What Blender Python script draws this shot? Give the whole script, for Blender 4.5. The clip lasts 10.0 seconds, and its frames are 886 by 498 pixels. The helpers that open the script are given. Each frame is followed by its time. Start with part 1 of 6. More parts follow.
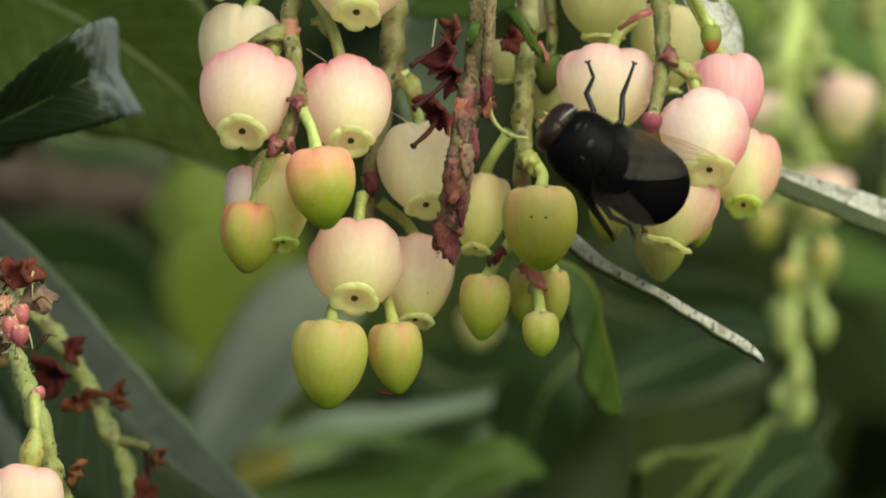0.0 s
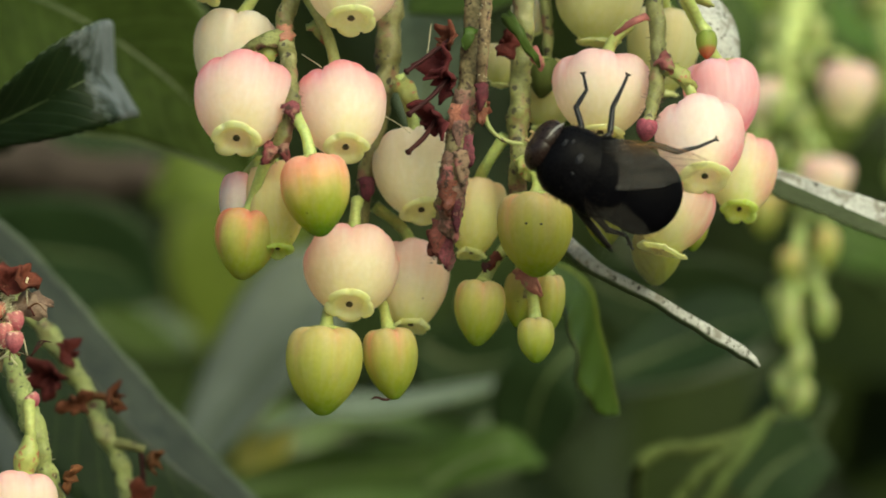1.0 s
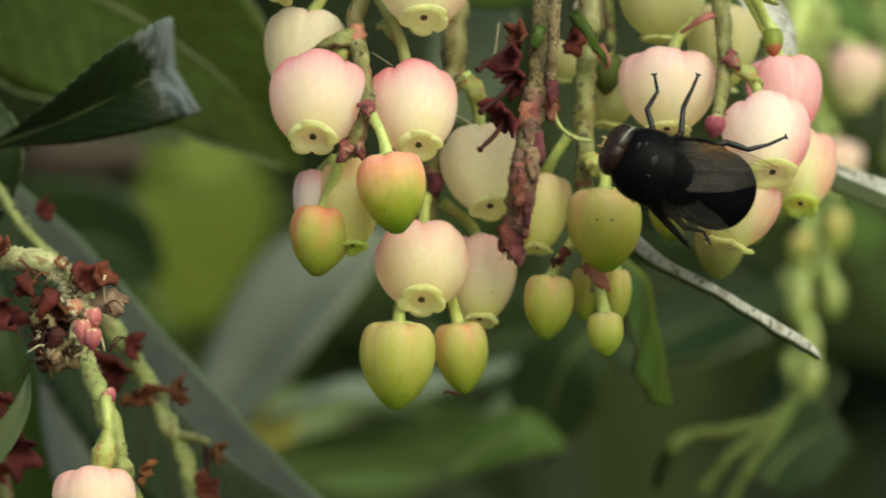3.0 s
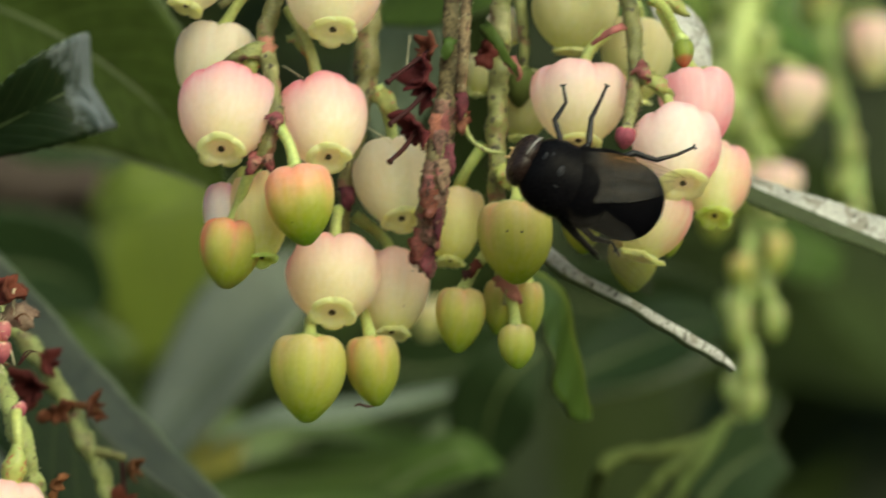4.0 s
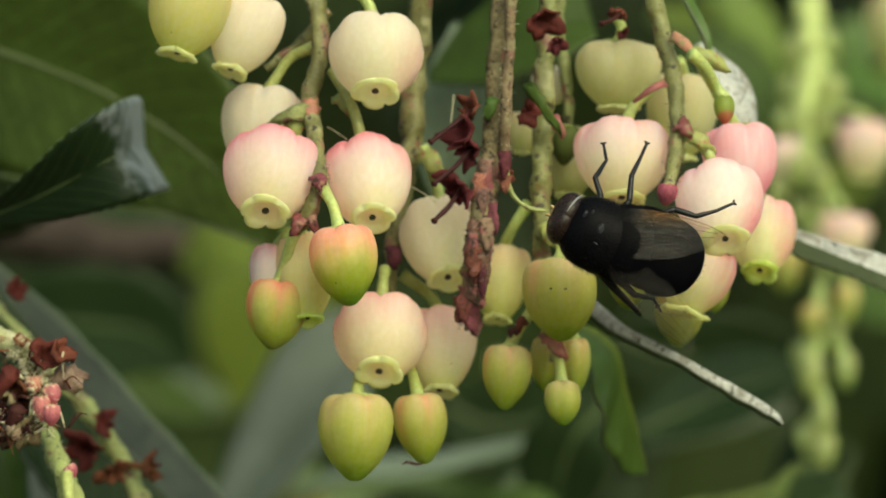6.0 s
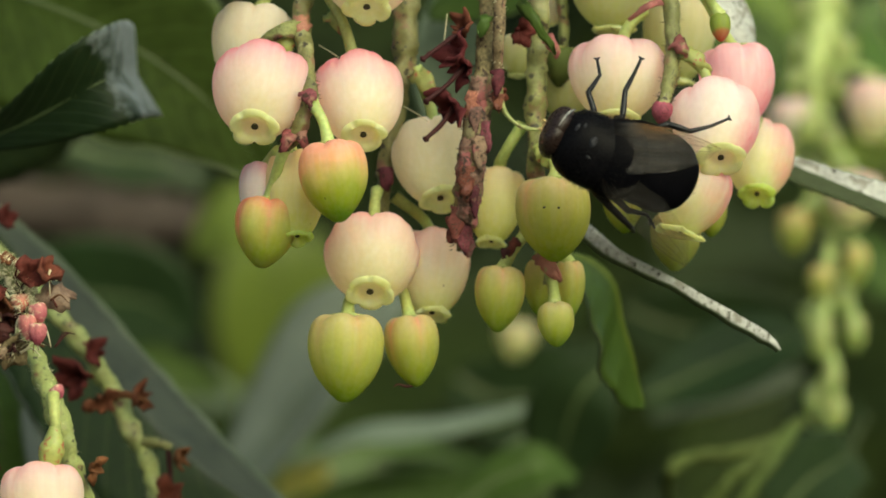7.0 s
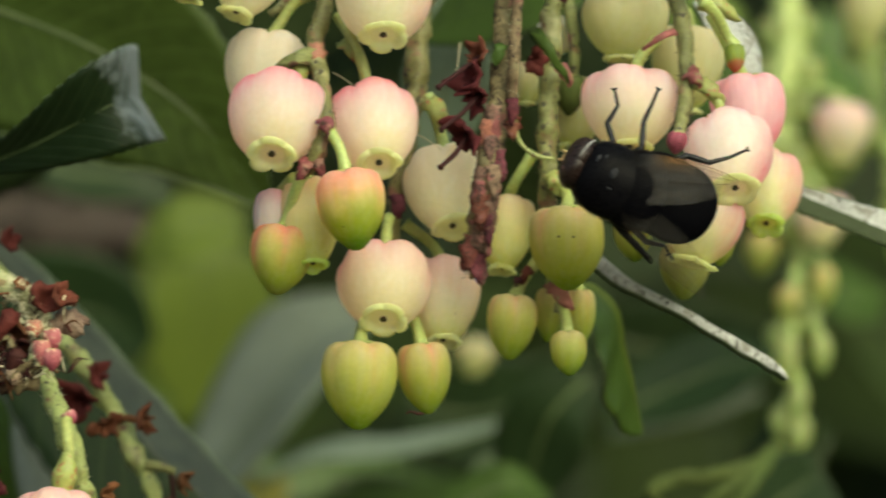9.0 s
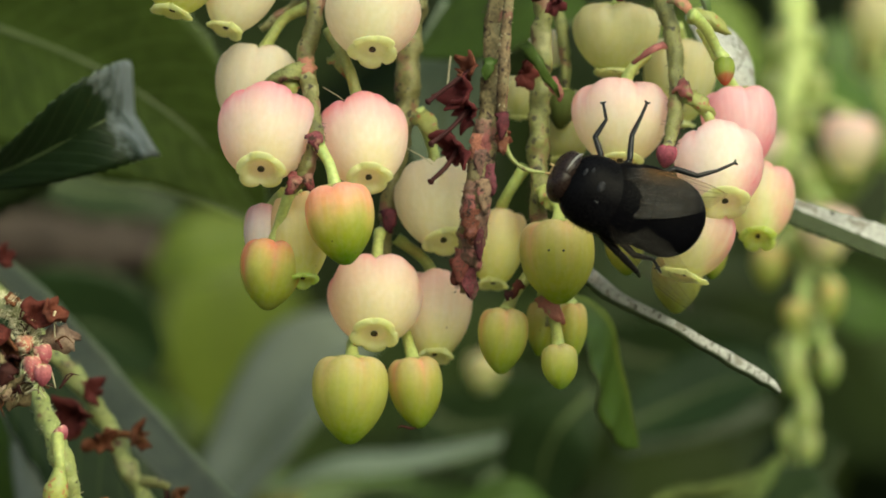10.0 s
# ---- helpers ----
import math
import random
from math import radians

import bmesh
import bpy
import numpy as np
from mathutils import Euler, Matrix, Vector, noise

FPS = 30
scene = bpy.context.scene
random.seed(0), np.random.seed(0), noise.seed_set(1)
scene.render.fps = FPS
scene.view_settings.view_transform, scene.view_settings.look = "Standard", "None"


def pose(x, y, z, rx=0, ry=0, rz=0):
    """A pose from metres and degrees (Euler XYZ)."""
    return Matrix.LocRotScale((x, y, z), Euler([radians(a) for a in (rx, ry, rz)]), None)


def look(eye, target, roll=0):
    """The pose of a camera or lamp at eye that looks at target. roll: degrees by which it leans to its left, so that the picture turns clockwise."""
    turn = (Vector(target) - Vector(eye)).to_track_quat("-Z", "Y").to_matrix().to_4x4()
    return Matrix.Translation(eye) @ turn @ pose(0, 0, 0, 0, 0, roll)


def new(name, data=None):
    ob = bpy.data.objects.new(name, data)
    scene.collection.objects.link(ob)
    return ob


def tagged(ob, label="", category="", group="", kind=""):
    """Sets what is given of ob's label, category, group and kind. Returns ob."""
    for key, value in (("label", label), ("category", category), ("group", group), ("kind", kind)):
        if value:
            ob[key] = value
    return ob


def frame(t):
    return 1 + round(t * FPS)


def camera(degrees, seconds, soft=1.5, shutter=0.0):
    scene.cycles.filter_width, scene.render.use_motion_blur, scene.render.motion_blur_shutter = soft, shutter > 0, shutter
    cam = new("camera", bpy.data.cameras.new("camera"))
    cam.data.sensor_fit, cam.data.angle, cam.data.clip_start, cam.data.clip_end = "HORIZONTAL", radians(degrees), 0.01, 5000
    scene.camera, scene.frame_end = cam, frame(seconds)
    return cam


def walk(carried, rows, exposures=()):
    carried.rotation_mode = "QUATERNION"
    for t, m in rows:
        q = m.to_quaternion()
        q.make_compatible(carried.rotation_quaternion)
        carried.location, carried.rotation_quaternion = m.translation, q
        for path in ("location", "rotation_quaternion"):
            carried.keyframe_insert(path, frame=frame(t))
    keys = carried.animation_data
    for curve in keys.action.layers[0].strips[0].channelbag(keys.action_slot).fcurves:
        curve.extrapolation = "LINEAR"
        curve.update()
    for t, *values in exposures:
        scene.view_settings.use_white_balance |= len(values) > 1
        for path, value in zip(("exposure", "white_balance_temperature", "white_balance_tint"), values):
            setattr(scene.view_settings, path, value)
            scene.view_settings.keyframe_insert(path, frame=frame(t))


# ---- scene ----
cam = camera(8.3, 10.0, soft=1.75, shutter=0.4)
cam.data.dof.use_dof = True
cam.data.dof.focus_distance = 0.449
cam.data.dof.aperture_fstop = 38.0
walk(cam, [
    (0, look((0.00003, -0.44998, 1.40003), (0.00003, 0.00002, 1.40003), 0.001)),
    (0.2, look((-0.00014, -0.44883, 1.40244), (-0.00030, 0.00116, 1.39930), -0.353)),
    (0.3, look((-0.00051, -0.45016, 1.40506), (-0.00091, -0.00018, 1.40039), -0.411)),
    (0.5, look((-0.00773, -0.45077, 1.41300), (-0.00265, -0.00092, 1.40265), -0.157)),
    (0.7, look((-0.00722, -0.44847, 1.41178), (-0.00270, 0.00141, 1.40214), 0.054)),
    (0.8, look((-0.00394, -0.45035, 1.40886), (-0.00140, -0.00042, 1.40148), 0.080)),
    (1, look((0.00172, -0.44938, 1.40615), (0.00040, 0.00059, 1.40048), 0.017)),
    (1.2, look((0.00036, -0.44965, 1.40697), (0.00003, 0.00030, 1.39996), -0.209)),
    (1.3, look((-0.00224, -0.45008, 1.40706), (-0.00073, -0.00013, 1.40020), -0.308)),
    (1.5, look((-0.00755, -0.45125, 1.40924), (-0.00133, -0.00135, 1.40179), -0.325)),
    (1.7, look((-0.00662, -0.45321, 1.41150), (-0.00023, -0.00334, 1.40284), -0.191)),
    (1.8, look((-0.00394, -0.45274, 1.41331), (0.00162, -0.00288, 1.40373), -0.248)),
    (2, look((-0.00222, -0.45410, 1.41509), (0.00320, -0.00425, 1.40503), -0.147)),
    (2.2, look((-0.00600, -0.45471, 1.41963), (0.00244, -0.00498, 1.40628), -0.637)),
    (2.3, look((-0.00748, -0.45534, 1.42214), (-0.00019, -0.00567, 1.40670), -0.294)),
    (2.5, look((-0.01113, -0.45623, 1.42673), (-0.00608, -0.00677, 1.40525), -0.225)),
    (2.6, look((-0.01252, -0.45681, 1.42228), (-0.00741, -0.00723, 1.40351), -0.056)),
    (2.7, look((-0.01555, -0.45516, 1.41431), (-0.00799, -0.00542, 1.40117), -0.174)),
    (3.8, look((-0.01760, -0.45531, 1.40656), (-0.00130, -0.00565, 1.40007), 0.069)),
    (3.9, look((-0.01260, -0.45564, 1.40597), (-0.00010, -0.00584, 1.40045), -0.024)),
    (4, look((-0.00731, -0.45465, 1.40625), (0.00166, -0.00477, 1.40114), -0.381)),
    (4.2, look((0.00069, -0.45556, 1.40366), (0.00410, -0.00558, 1.40226), -0.435)),
    (4.3, look((0.00414, -0.45409, 1.40164), (0.00557, -0.00410, 1.40275), -0.875)),
    (4.5, look((0.01367, -0.45447, 1.40019), (0.00470, -0.00457, 1.40235), -1.108)),
    (4.7, look((0.00662, -0.45565, 1.40507), (0.00089, -0.00569, 1.40344), -1.059)),
    (4.8, look((-0.00068, -0.45629, 1.40855), (-0.00191, -0.00630, 1.40504), -0.878)),
    (5, look((-0.01121, -0.45760, 1.41636), (-0.00250, -0.00780, 1.40615), -0.549)),
    (5.1, look((-0.00537, -0.45774, 1.41092), (-0.00098, -0.00780, 1.40495), -0.381)),
    (5.2, look((-0.00083, -0.45657, 1.40560), (0.00039, -0.00657, 1.40352), -0.287)),
    (6.3, look((0.00165, -0.45951, 1.40794), (-0.00073, -0.00952, 1.40603), -1.353)),
    (6.4, look((-0.00003, -0.45980, 1.40549), (-0.00124, -0.00981, 1.40523), -1.294)),
    (6.5, look((0.00094, -0.45961, 1.40231), (-0.00149, -0.00962, 1.40369), -1.120)),
    (6.7, look((-0.00075, -0.45670, 1.39895), (-0.00182, -0.00670, 1.40068), -1.020)),
    (6.8, look((0.00097, -0.45464, 1.39675), (-0.00162, -0.00465, 1.39960), -0.982)),
    (7, look((0.00578, -0.45229, 1.39400), (-0.00098, -0.00237, 1.39942), -0.947)),
    (7.2, look((0.00209, -0.45282, 1.39692), (-0.00268, -0.00286, 1.39966), -1.023)),
    (7.3, look((-0.00121, -0.45303, 1.39694), (-0.00461, -0.00305, 1.39967), -1.019)),
    (7.5, look((-0.00984, -0.45303, 1.39705), (-0.00682, -0.00305, 1.39936), -0.953)),
    (7.7, look((-0.01042, -0.45189, 1.39597), (-0.00628, -0.00192, 1.39931), -0.798)),
    (7.8, look((-0.00813, -0.45200, 1.39554), (-0.00482, -0.00203, 1.39984), -0.833)),
    (8, look((-0.00222, -0.45166, 1.39519), (-0.00292, -0.00170, 1.40065), -1.021)),
    (8.2, look((-0.00176, -0.45274, 1.39734), (-0.00263, -0.00276, 1.40138), -0.937)),
    (8.3, look((-0.00294, -0.45292, 1.39730), (-0.00337, -0.00294, 1.40182), -0.927)),
    (8.5, look((-0.00627, -0.45373, 1.39773), (-0.00460, -0.00375, 1.40197), -0.839)),
    (8.7, look((-0.01025, -0.45288, 1.39874), (-0.00522, -0.00292, 1.40171), -0.771)),
    (8.8, look((-0.01037, -0.45340, 1.39775), (-0.00456, -0.00346, 1.40137), -0.535)),
    (9, look((-0.00912, -0.45304, 1.39734), (-0.00210, -0.00312, 1.40152), -0.562)),
    (9.2, look((-0.00304, -0.45216, 1.39514), (-0.00001, -0.00220, 1.40092), -0.802)),
    (9.3, look((-0.00138, -0.45182, 1.39500), (0.00029, -0.00186, 1.40075), -0.858)),
    (9.5, look((-0.00108, -0.45162, 1.39366), (0.00029, -0.00167, 1.40053), -0.704)),
    (9.7, look((-0.00025, -0.45159, 1.39459), (-0.00042, -0.00163, 1.40080), -0.691)),
    (9.8, look((-0.00257, -0.45177, 1.39551), (-0.00092, -0.00181, 1.40175), -0.732)),
    (10, look((-0.00366, -0.45325, 1.39700), (-0.00133, -0.00329, 1.40256), -0.794)),
], exposures=[(0, 0.46, 6930, -13), (10, 0.46, 6930, -13)])

# ---- light: bright overcast sky over a shrub ----
world = bpy.data.worlds.new("world")
scene.world = world
world.use_nodes = True
sky = world.node_tree.nodes.new("ShaderNodeTexSky")
sky.sky_type, sky.sun_disc = "NISHITA", False
sky.sun_elevation, sky.sun_rotation = radians(39), radians(149)
sky.dust_density = 7.0
world.node_tree.nodes["Background"].inputs["Strength"].default_value = 0.15
world.node_tree.links.new(sky.outputs["Color"], world.node_tree.nodes["Background"].inputs["Color"])
sun = new("sun", bpy.data.lights.new("sun", "SUN"))
sun.data.energy, sun.data.angle, sun.data.color = 0.87, radians(75), (1.0, 0.96, 0.88)
sun.matrix_world = look((1.7, -2.8, 4.1), (0, 0, 1.4))

ORIGIN = Vector((0, 0, 1400))


def V(x, y, z):
    """A point in metres from millimetres round the middle of the flower clusters."""
    return (Vector((x, y, z)) + ORIGIN) * 0.001


# ---- materials ----
def node(tree, kind, **values):
    nd = tree.nodes.new(kind)
    for key, value in values.items():
        nd.inputs[key].default_value = value
    return nd


def ramp_node(tree, stops):
    nd = tree.nodes.new("ShaderNodeValToRGB")
    while len(nd.color_ramp.elements) < len(stops):
        nd.color_ramp.elements.new(0.5)
    for el, (pos, col) in zip(nd.color_ramp.elements, stops):
        el.position, el.color = pos, (*col, 1)
    return nd


def blend(tree, factor, a, b, mode="MIX"):
    nd = tree.nodes.new("ShaderNodeMix")
    nd.data_type, nd.blend_type = "RGBA", mode
    for socket, value in ((nd.inputs[0], factor), (nd.inputs[6], a), (nd.inputs[7], b)):
        if isinstance(value, (int, float)):
            socket.default_value = value
        elif isinstance(value, tuple):
            socket.default_value = (*value, 1)
        else:
            tree.links.new(value, socket)
    return nd.outputs[2]


def noise_out(tree, coord, scale, detail=4.0):
    nd = node(tree, "ShaderNodeTexNoise", Scale=scale, Detail=detail)
    tree.links.new(coord, nd.inputs["Vector"])
    return nd.outputs["Fac"]


def remap(tree, value, lo, hi, a=0.0, b=1.0):
    nd = node(tree, "ShaderNodeMapRange")
    for k, v in zip((1, 2, 3, 4), (lo, hi, a, b)):
        nd.inputs[k].default_value = v
    tree.links.new(value, nd.inputs[0])
    return nd.outputs[0]


def maths(tree, op, a, b):
    nd = tree.nodes.new("ShaderNodeMath")
    nd.operation = op
    for socket, value in ((nd.inputs[0], a), (nd.inputs[1], b)):
        if isinstance(value, (int, float)):
            socket.default_value = value
        else:
            tree.links.new(value, socket)
    return nd.outputs[0]


def plant(name, stops, vary=0.12, vary_scale=350.0, rough=0.45, sss=0.0, translucent=0.0, speck=None, crease=None,
          bump=0.15, bump_scale=2500.0, gloss=0.5, veins=0.0, streak=0.0, bloom=None, dots=0.0):
    """Living or withered tissue: a colour run along the thing's own height, mottling, specks and fine relief."""
    m = bpy.data.materials.new(name)
    m.use_nodes = True
    tree = m.node_tree
    bsdf, out = tree.nodes["Principled BSDF"], tree.nodes["Material Output"]
    tc = tree.nodes.new("ShaderNodeTexCoord")
    obj = tc.outputs["Object"]
    big = noise_out(tree, obj, vary_scale)
    if len(stops) > 1:
        sep = tree.nodes.new("ShaderNodeSeparateXYZ")
        tree.links.new(tc.outputs["Generated"], sep.inputs[0])
        shift = remap(tree, big, 0.25, 0.75, -0.1, 0.1)
        ramp = ramp_node(tree, stops)
        tree.links.new(maths(tree, "ADD", sep.outputs[2], shift), ramp.inputs[0])
        col = ramp.outputs[0]
    else:
        rgb = tree.nodes.new("ShaderNodeRGB")
        rgb.outputs[0].default_value = (*stops[0][1], 1)
        col = rgb.outputs[0]
    if crease:
        at = tree.nodes.new("ShaderNodeAttribute")
        at.attribute_name = "blush"
        col = blend(tree, maths(tree, "MULTIPLY", at.outputs["Fac"], remap(tree, big, 0.3, 0.7, 0.35, 1.0)), col, crease)
    info = tree.nodes.new("ShaderNodeObjectInfo")
    hsv = node(tree, "ShaderNodeHueSaturation")
    tree.links.new(remap(tree, info.outputs["Random"], 0, 1, 1 - vary * 0.6, 1 + vary * 0.6), hsv.inputs["Value"])
    tree.links.new(remap(tree, info.outputs["Random"], 0, 1, 0.5 - vary * 0.06, 0.5 + vary * 0.06), hsv.inputs["Hue"])
    tree.links.new(col, hsv.inputs["Color"])
    col = hsv.outputs[0]
    fine = noise_out(tree, obj, vary_scale * 7, 6.0)
    hsv2 = node(tree, "ShaderNodeHueSaturation")
    tree.links.new(remap(tree, maths(tree, "ADD", fine, big), 0.7, 1.3, 1 - vary, 1 + vary), hsv2.inputs["Value"])
    tree.links.new(col, hsv2.inputs["Color"])
    col = hsv2.outputs[0]
    height = noise_out(tree, obj, bump_scale, 5.0)
    if streak:
        mp = tree.nodes.new("ShaderNodeMapping")
        mp.inputs["Scale"].default_value = (1.0, 1.0, 0.07)
        tree.links.new(obj, mp.inputs["Vector"])
        st = noise_out(tree, mp.outputs[0], 2600, 2.0)
        hsv3 = node(tree, "ShaderNodeHueSaturation")
        tree.links.new(remap(tree, st, 0.35, 0.65, 1 - streak, 1 + streak), hsv3.inputs["Saturation"])
        tree.links.new(remap(tree, st, 0.35, 0.65, 1 + streak * 0.15, 1 - streak * 0.15), hsv3.inputs["Value"])
        tree.links.new(col, hsv3.inputs["Color"])
        col = hsv3.outputs[0]
    if speck:
        for scol, sscale, cover in (speck if isinstance(speck, list) else [speck]):
            sp = noise_out(tree, obj, sscale, 3.0)
            col = blend(tree, remap(tree, sp, 0.70 - cover * 0.25, 0.78 - cover * 0.25), col, scol)
    if dots:
        cells = node(tree, "ShaderNodeTexVoronoi", Scale=850.0)
        tree.links.new(obj, cells.inputs["Vector"])
        reach = maths(tree, "MULTIPLY", remap(tree, noise_out(tree, obj, 1100, 2.0), 0.42, 0.62), dots)
        inside = maths(tree, "LESS_THAN", cells.outputs["Distance"], reach)
        col = blend(tree, maths(tree, "MULTIPLY", inside, 0.85), col, (0.022, 0.016, 0.012))
    if veins:
        sep2 = tree.nodes.new("ShaderNodeSeparateXYZ")
        tree.links.new(tc.outputs["UV"], sep2.inputs[0])
        slant = maths(tree, "ADD", maths(tree, "MULTIPLY", sep2.outputs[0], 16.0), maths(tree, "MULTIPLY", sep2.outputs[1], -3.0))
        saw = maths(tree, "PINGPONG", slant, 0.5)
        line = remap(tree, saw, 0.0, 0.09, 1.0, 0.0)
        col = blend(tree, maths(tree, "MULTIPLY", line, veins), col, (0.16, 0.22, 0.06))
        height = maths(tree, "ADD", height, maths(tree, "MULTIPLY", line, -0.8))
    # Grey sheen of a leaf tip, blended into the colour along the blade.
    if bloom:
        sheen_col, u0, u1 = bloom
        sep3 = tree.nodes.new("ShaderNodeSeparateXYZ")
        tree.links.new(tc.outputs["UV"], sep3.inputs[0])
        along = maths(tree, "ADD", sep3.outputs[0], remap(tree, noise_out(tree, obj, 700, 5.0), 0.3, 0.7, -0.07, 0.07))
        col = blend(tree, remap(tree, along, u0, u1), col, sheen_col)
    tree.links.new(col, bsdf.inputs["Base Color"])
    bsdf.inputs["Specular IOR Level"].default_value = gloss
    tree.links.new(remap(tree, fine, 0.3, 0.7, max(rough - 0.1, 0.05), rough + 0.1), bsdf.inputs["Roughness"])
    if sss:
        bsdf.inputs["Subsurface Weight"].default_value = sss
        bsdf.inputs["Subsurface Radius"].default_value = (1.0, 0.7, 0.4)
        bsdf.inputs["Subsurface Scale"].default_value = 0.0025
    bp = node(tree, "ShaderNodeBump", Strength=bump, Distance=0.0001)
    tree.links.new(height, bp.inputs["Height"])
    tree.links.new(bp.outputs[0], bsdf.inputs["Normal"])
    if translucent:
        tl = node(tree, "ShaderNodeBsdfTranslucent")
        tree.links.new(col, tl.inputs["Color"])
        mix = node(tree, "ShaderNodeMixShader", Fac=translucent)
        tree.links.new(bsdf.outputs[0], mix.inputs[1])
        tree.links.new(tl.outputs[0], mix.inputs[2])
        tree.links.new(mix.outputs[0], out.inputs["Surface"])
    return m


BLUSH = (0.90, 0.27, 0.37)
PETAL = dict(vary=0.04, rough=0.42, sss=0.4, translucent=0.56, bump=0.06, bump_scale=4000, gloss=0.35, streak=0.09, speck=((0.16, 0.09, 0.05), 1500, -0.32))
M_PINK = plant("petal_pink", [(0.0, (0.86, 0.83, 0.53)), (0.28, (0.92, 0.84, 0.70)), (0.52, (0.93, 0.79, 0.74)), (0.72, (0.93, 0.65, 0.69)), (0.9, (0.92, 0.38, 0.48))], crease=BLUSH, **PETAL)
M_BLUSHED = plant("petal_blushed", [(0.0, (0.86, 0.84, 0.50)), (0.4, (0.93, 0.85, 0.68)), (0.72, (0.94, 0.78, 0.72)), (0.98, (0.93, 0.56, 0.59))], crease=BLUSH, **PETAL)
M_ROSE = plant("petal_rose", [(0.0, (0.93, 0.66, 0.70)), (0.4, (0.94, 0.70, 0.74)), (0.9, (0.94, 0.58, 0.66))], crease=BLUSH, **PETAL)
M_CREAM = plant("petal_cream", [(0.0, (0.83, 0.81, 0.56)), (0.4, (0.85, 0.80, 0.63)), (0.9, (0.87, 0.80, 0.69))], crease=(0.89, 0.58, 0.56), **PETAL)
# Whitened petals: the strong light on them is put into the colour.
M_PEARL = plant("petal_pearl", [(0.0, (0.94, 0.90, 0.70)), (0.3, (0.97, 0.92, 0.85)), (0.7, (0.97, 0.86, 0.86)), (0.96, (0.95, 0.66, 0.72))], crease=BLUSH, **PETAL)
M_TWO_TONE = plant("petal_two_tone", [(0.0, (0.74, 0.78, 0.34)), (0.42, (0.89, 0.82, 0.65)), (0.90, (0.92, 0.66, 0.65))], crease=BLUSH, **PETAL)
M_SOFT = plant("petal_soft_pink", [(0.0, (0.84, 0.85, 0.48)), (0.4, (0.93, 0.89, 0.72)), (0.68, (0.95, 0.82, 0.79)), (0.95, (0.95, 0.66, 0.70))], crease=BLUSH, **PETAL)
M_LIME = plant("petal_lime", [(0.0, (0.72, 0.79, 0.36)), (0.42, (0.85, 0.85, 0.56)), (0.7, (0.93, 0.84, 0.71)), (0.95, (0.94, 0.62, 0.65))], crease=BLUSH, **PETAL)
M_PALE = plant("petal_greenish", [(0.0, (0.72, 0.76, 0.28)), (0.5, (0.82, 0.79, 0.42)), (0.95, (0.86, 0.70, 0.48))], crease=(0.89, 0.38, 0.42), **PETAL)
# Duller petals: for the shaded flowers, shade is put into the colour.
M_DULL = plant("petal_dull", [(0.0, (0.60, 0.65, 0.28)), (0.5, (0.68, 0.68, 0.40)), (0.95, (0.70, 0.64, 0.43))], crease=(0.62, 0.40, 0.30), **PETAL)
M_YELLOW = plant("petal_yellow", [(0.0, (0.64, 0.70, 0.24)), (0.5, (0.68, 0.67, 0.30)), (0.95, (0.72, 0.60, 0.33))], crease=(0.82, 0.45, 0.22), **PETAL)
M_LIP = plant("petal_lip", [(0.0, (0.84, 0.87, 0.50))], **PETAL)
M_LIP_GREEN = plant("petal_lip_green", [(0.0, (0.68, 0.80, 0.24))], **PETAL)
M_STIGMA = plant("stigma", [(0.0, (0.035, 0.035, 0.012))], rough=0.5)
BUD = dict(vary=0.07, rough=0.45, sss=0.45, translucent=0.5, bump=0.1, gloss=0.3, streak=0.06, speck=((0.07, 0.05, 0.02), 1700, -0.28))
M_BUD = plant("bud_green", [(0.0, (0.22, 0.34, 0.035)), (0.22, (0.38, 0.45, 0.08)), (0.65, (0.53, 0.54, 0.165)), (1.0, (0.63, 0.53, 0.28))], crease=(0.80, 0.34, 0.24), **BUD)
M_BUD_RIM = plant("bud_orange_rim", [(0.0, (0.24, 0.30, 0.06)), (0.2, (0.40, 0.50, 0.085)), (0.62, (0.60, 0.63, 0.19)), (0.82, (0.72, 0.58, 0.24)), (1.0, (0.78, 0.38, 0.24))], crease=(0.86, 0.30, 0.22), **BUD)
M_BUD_ORANGE = plant("bud_orange", [(0.0, (0.13, 0.27, 0.02)), (0.3, (0.36, 0.46, 0.065)), (0.5, (0.56, 0.56, 0.17)), (0.72, (0.83, 0.51, 0.30)), (0.92, (0.88, 0.42, 0.34))], crease=(0.87, 0.30, 0.25), **BUD)
M_STEM = plant("stem_green", [(0.0, (0.16, 0.165, 0.058))], dots=0.26, vary=0.35, vary_scale=500, rough=0.6, sss=0.1, bump=0.8,
               speck=[((0.26, 0.26, 0.13), 420, 0.5), ((0.17, 0.09, 0.055), 500, 0.5), ((0.03, 0.022, 0.015), 1500, 0.35)])
M_STEM_LIGHT = plant("stem_light", [(0.0, (0.235, 0.265, 0.095))], dots=0.26, vary=0.25, vary_scale=500, rough=0.6, sss=0.1, bump=0.7,
                    speck=[((0.20, 0.20, 0.08), 420, 0.5), ((0.14, 0.08, 0.045), 700, 0.3), ((0.035, 0.025, 0.016), 2000, 0.3)])
M_STEM_WOOLLY = plant("stem_woolly", [(0.0, (0.27, 0.275, 0.14))], vary=0.35, vary_scale=900, rough=0.8, bump=1.0, speck=[((0.20, 0.15, 0.07), 900, 0.5), ((0.05, 0.04, 0.025), 2400, 0.25)])
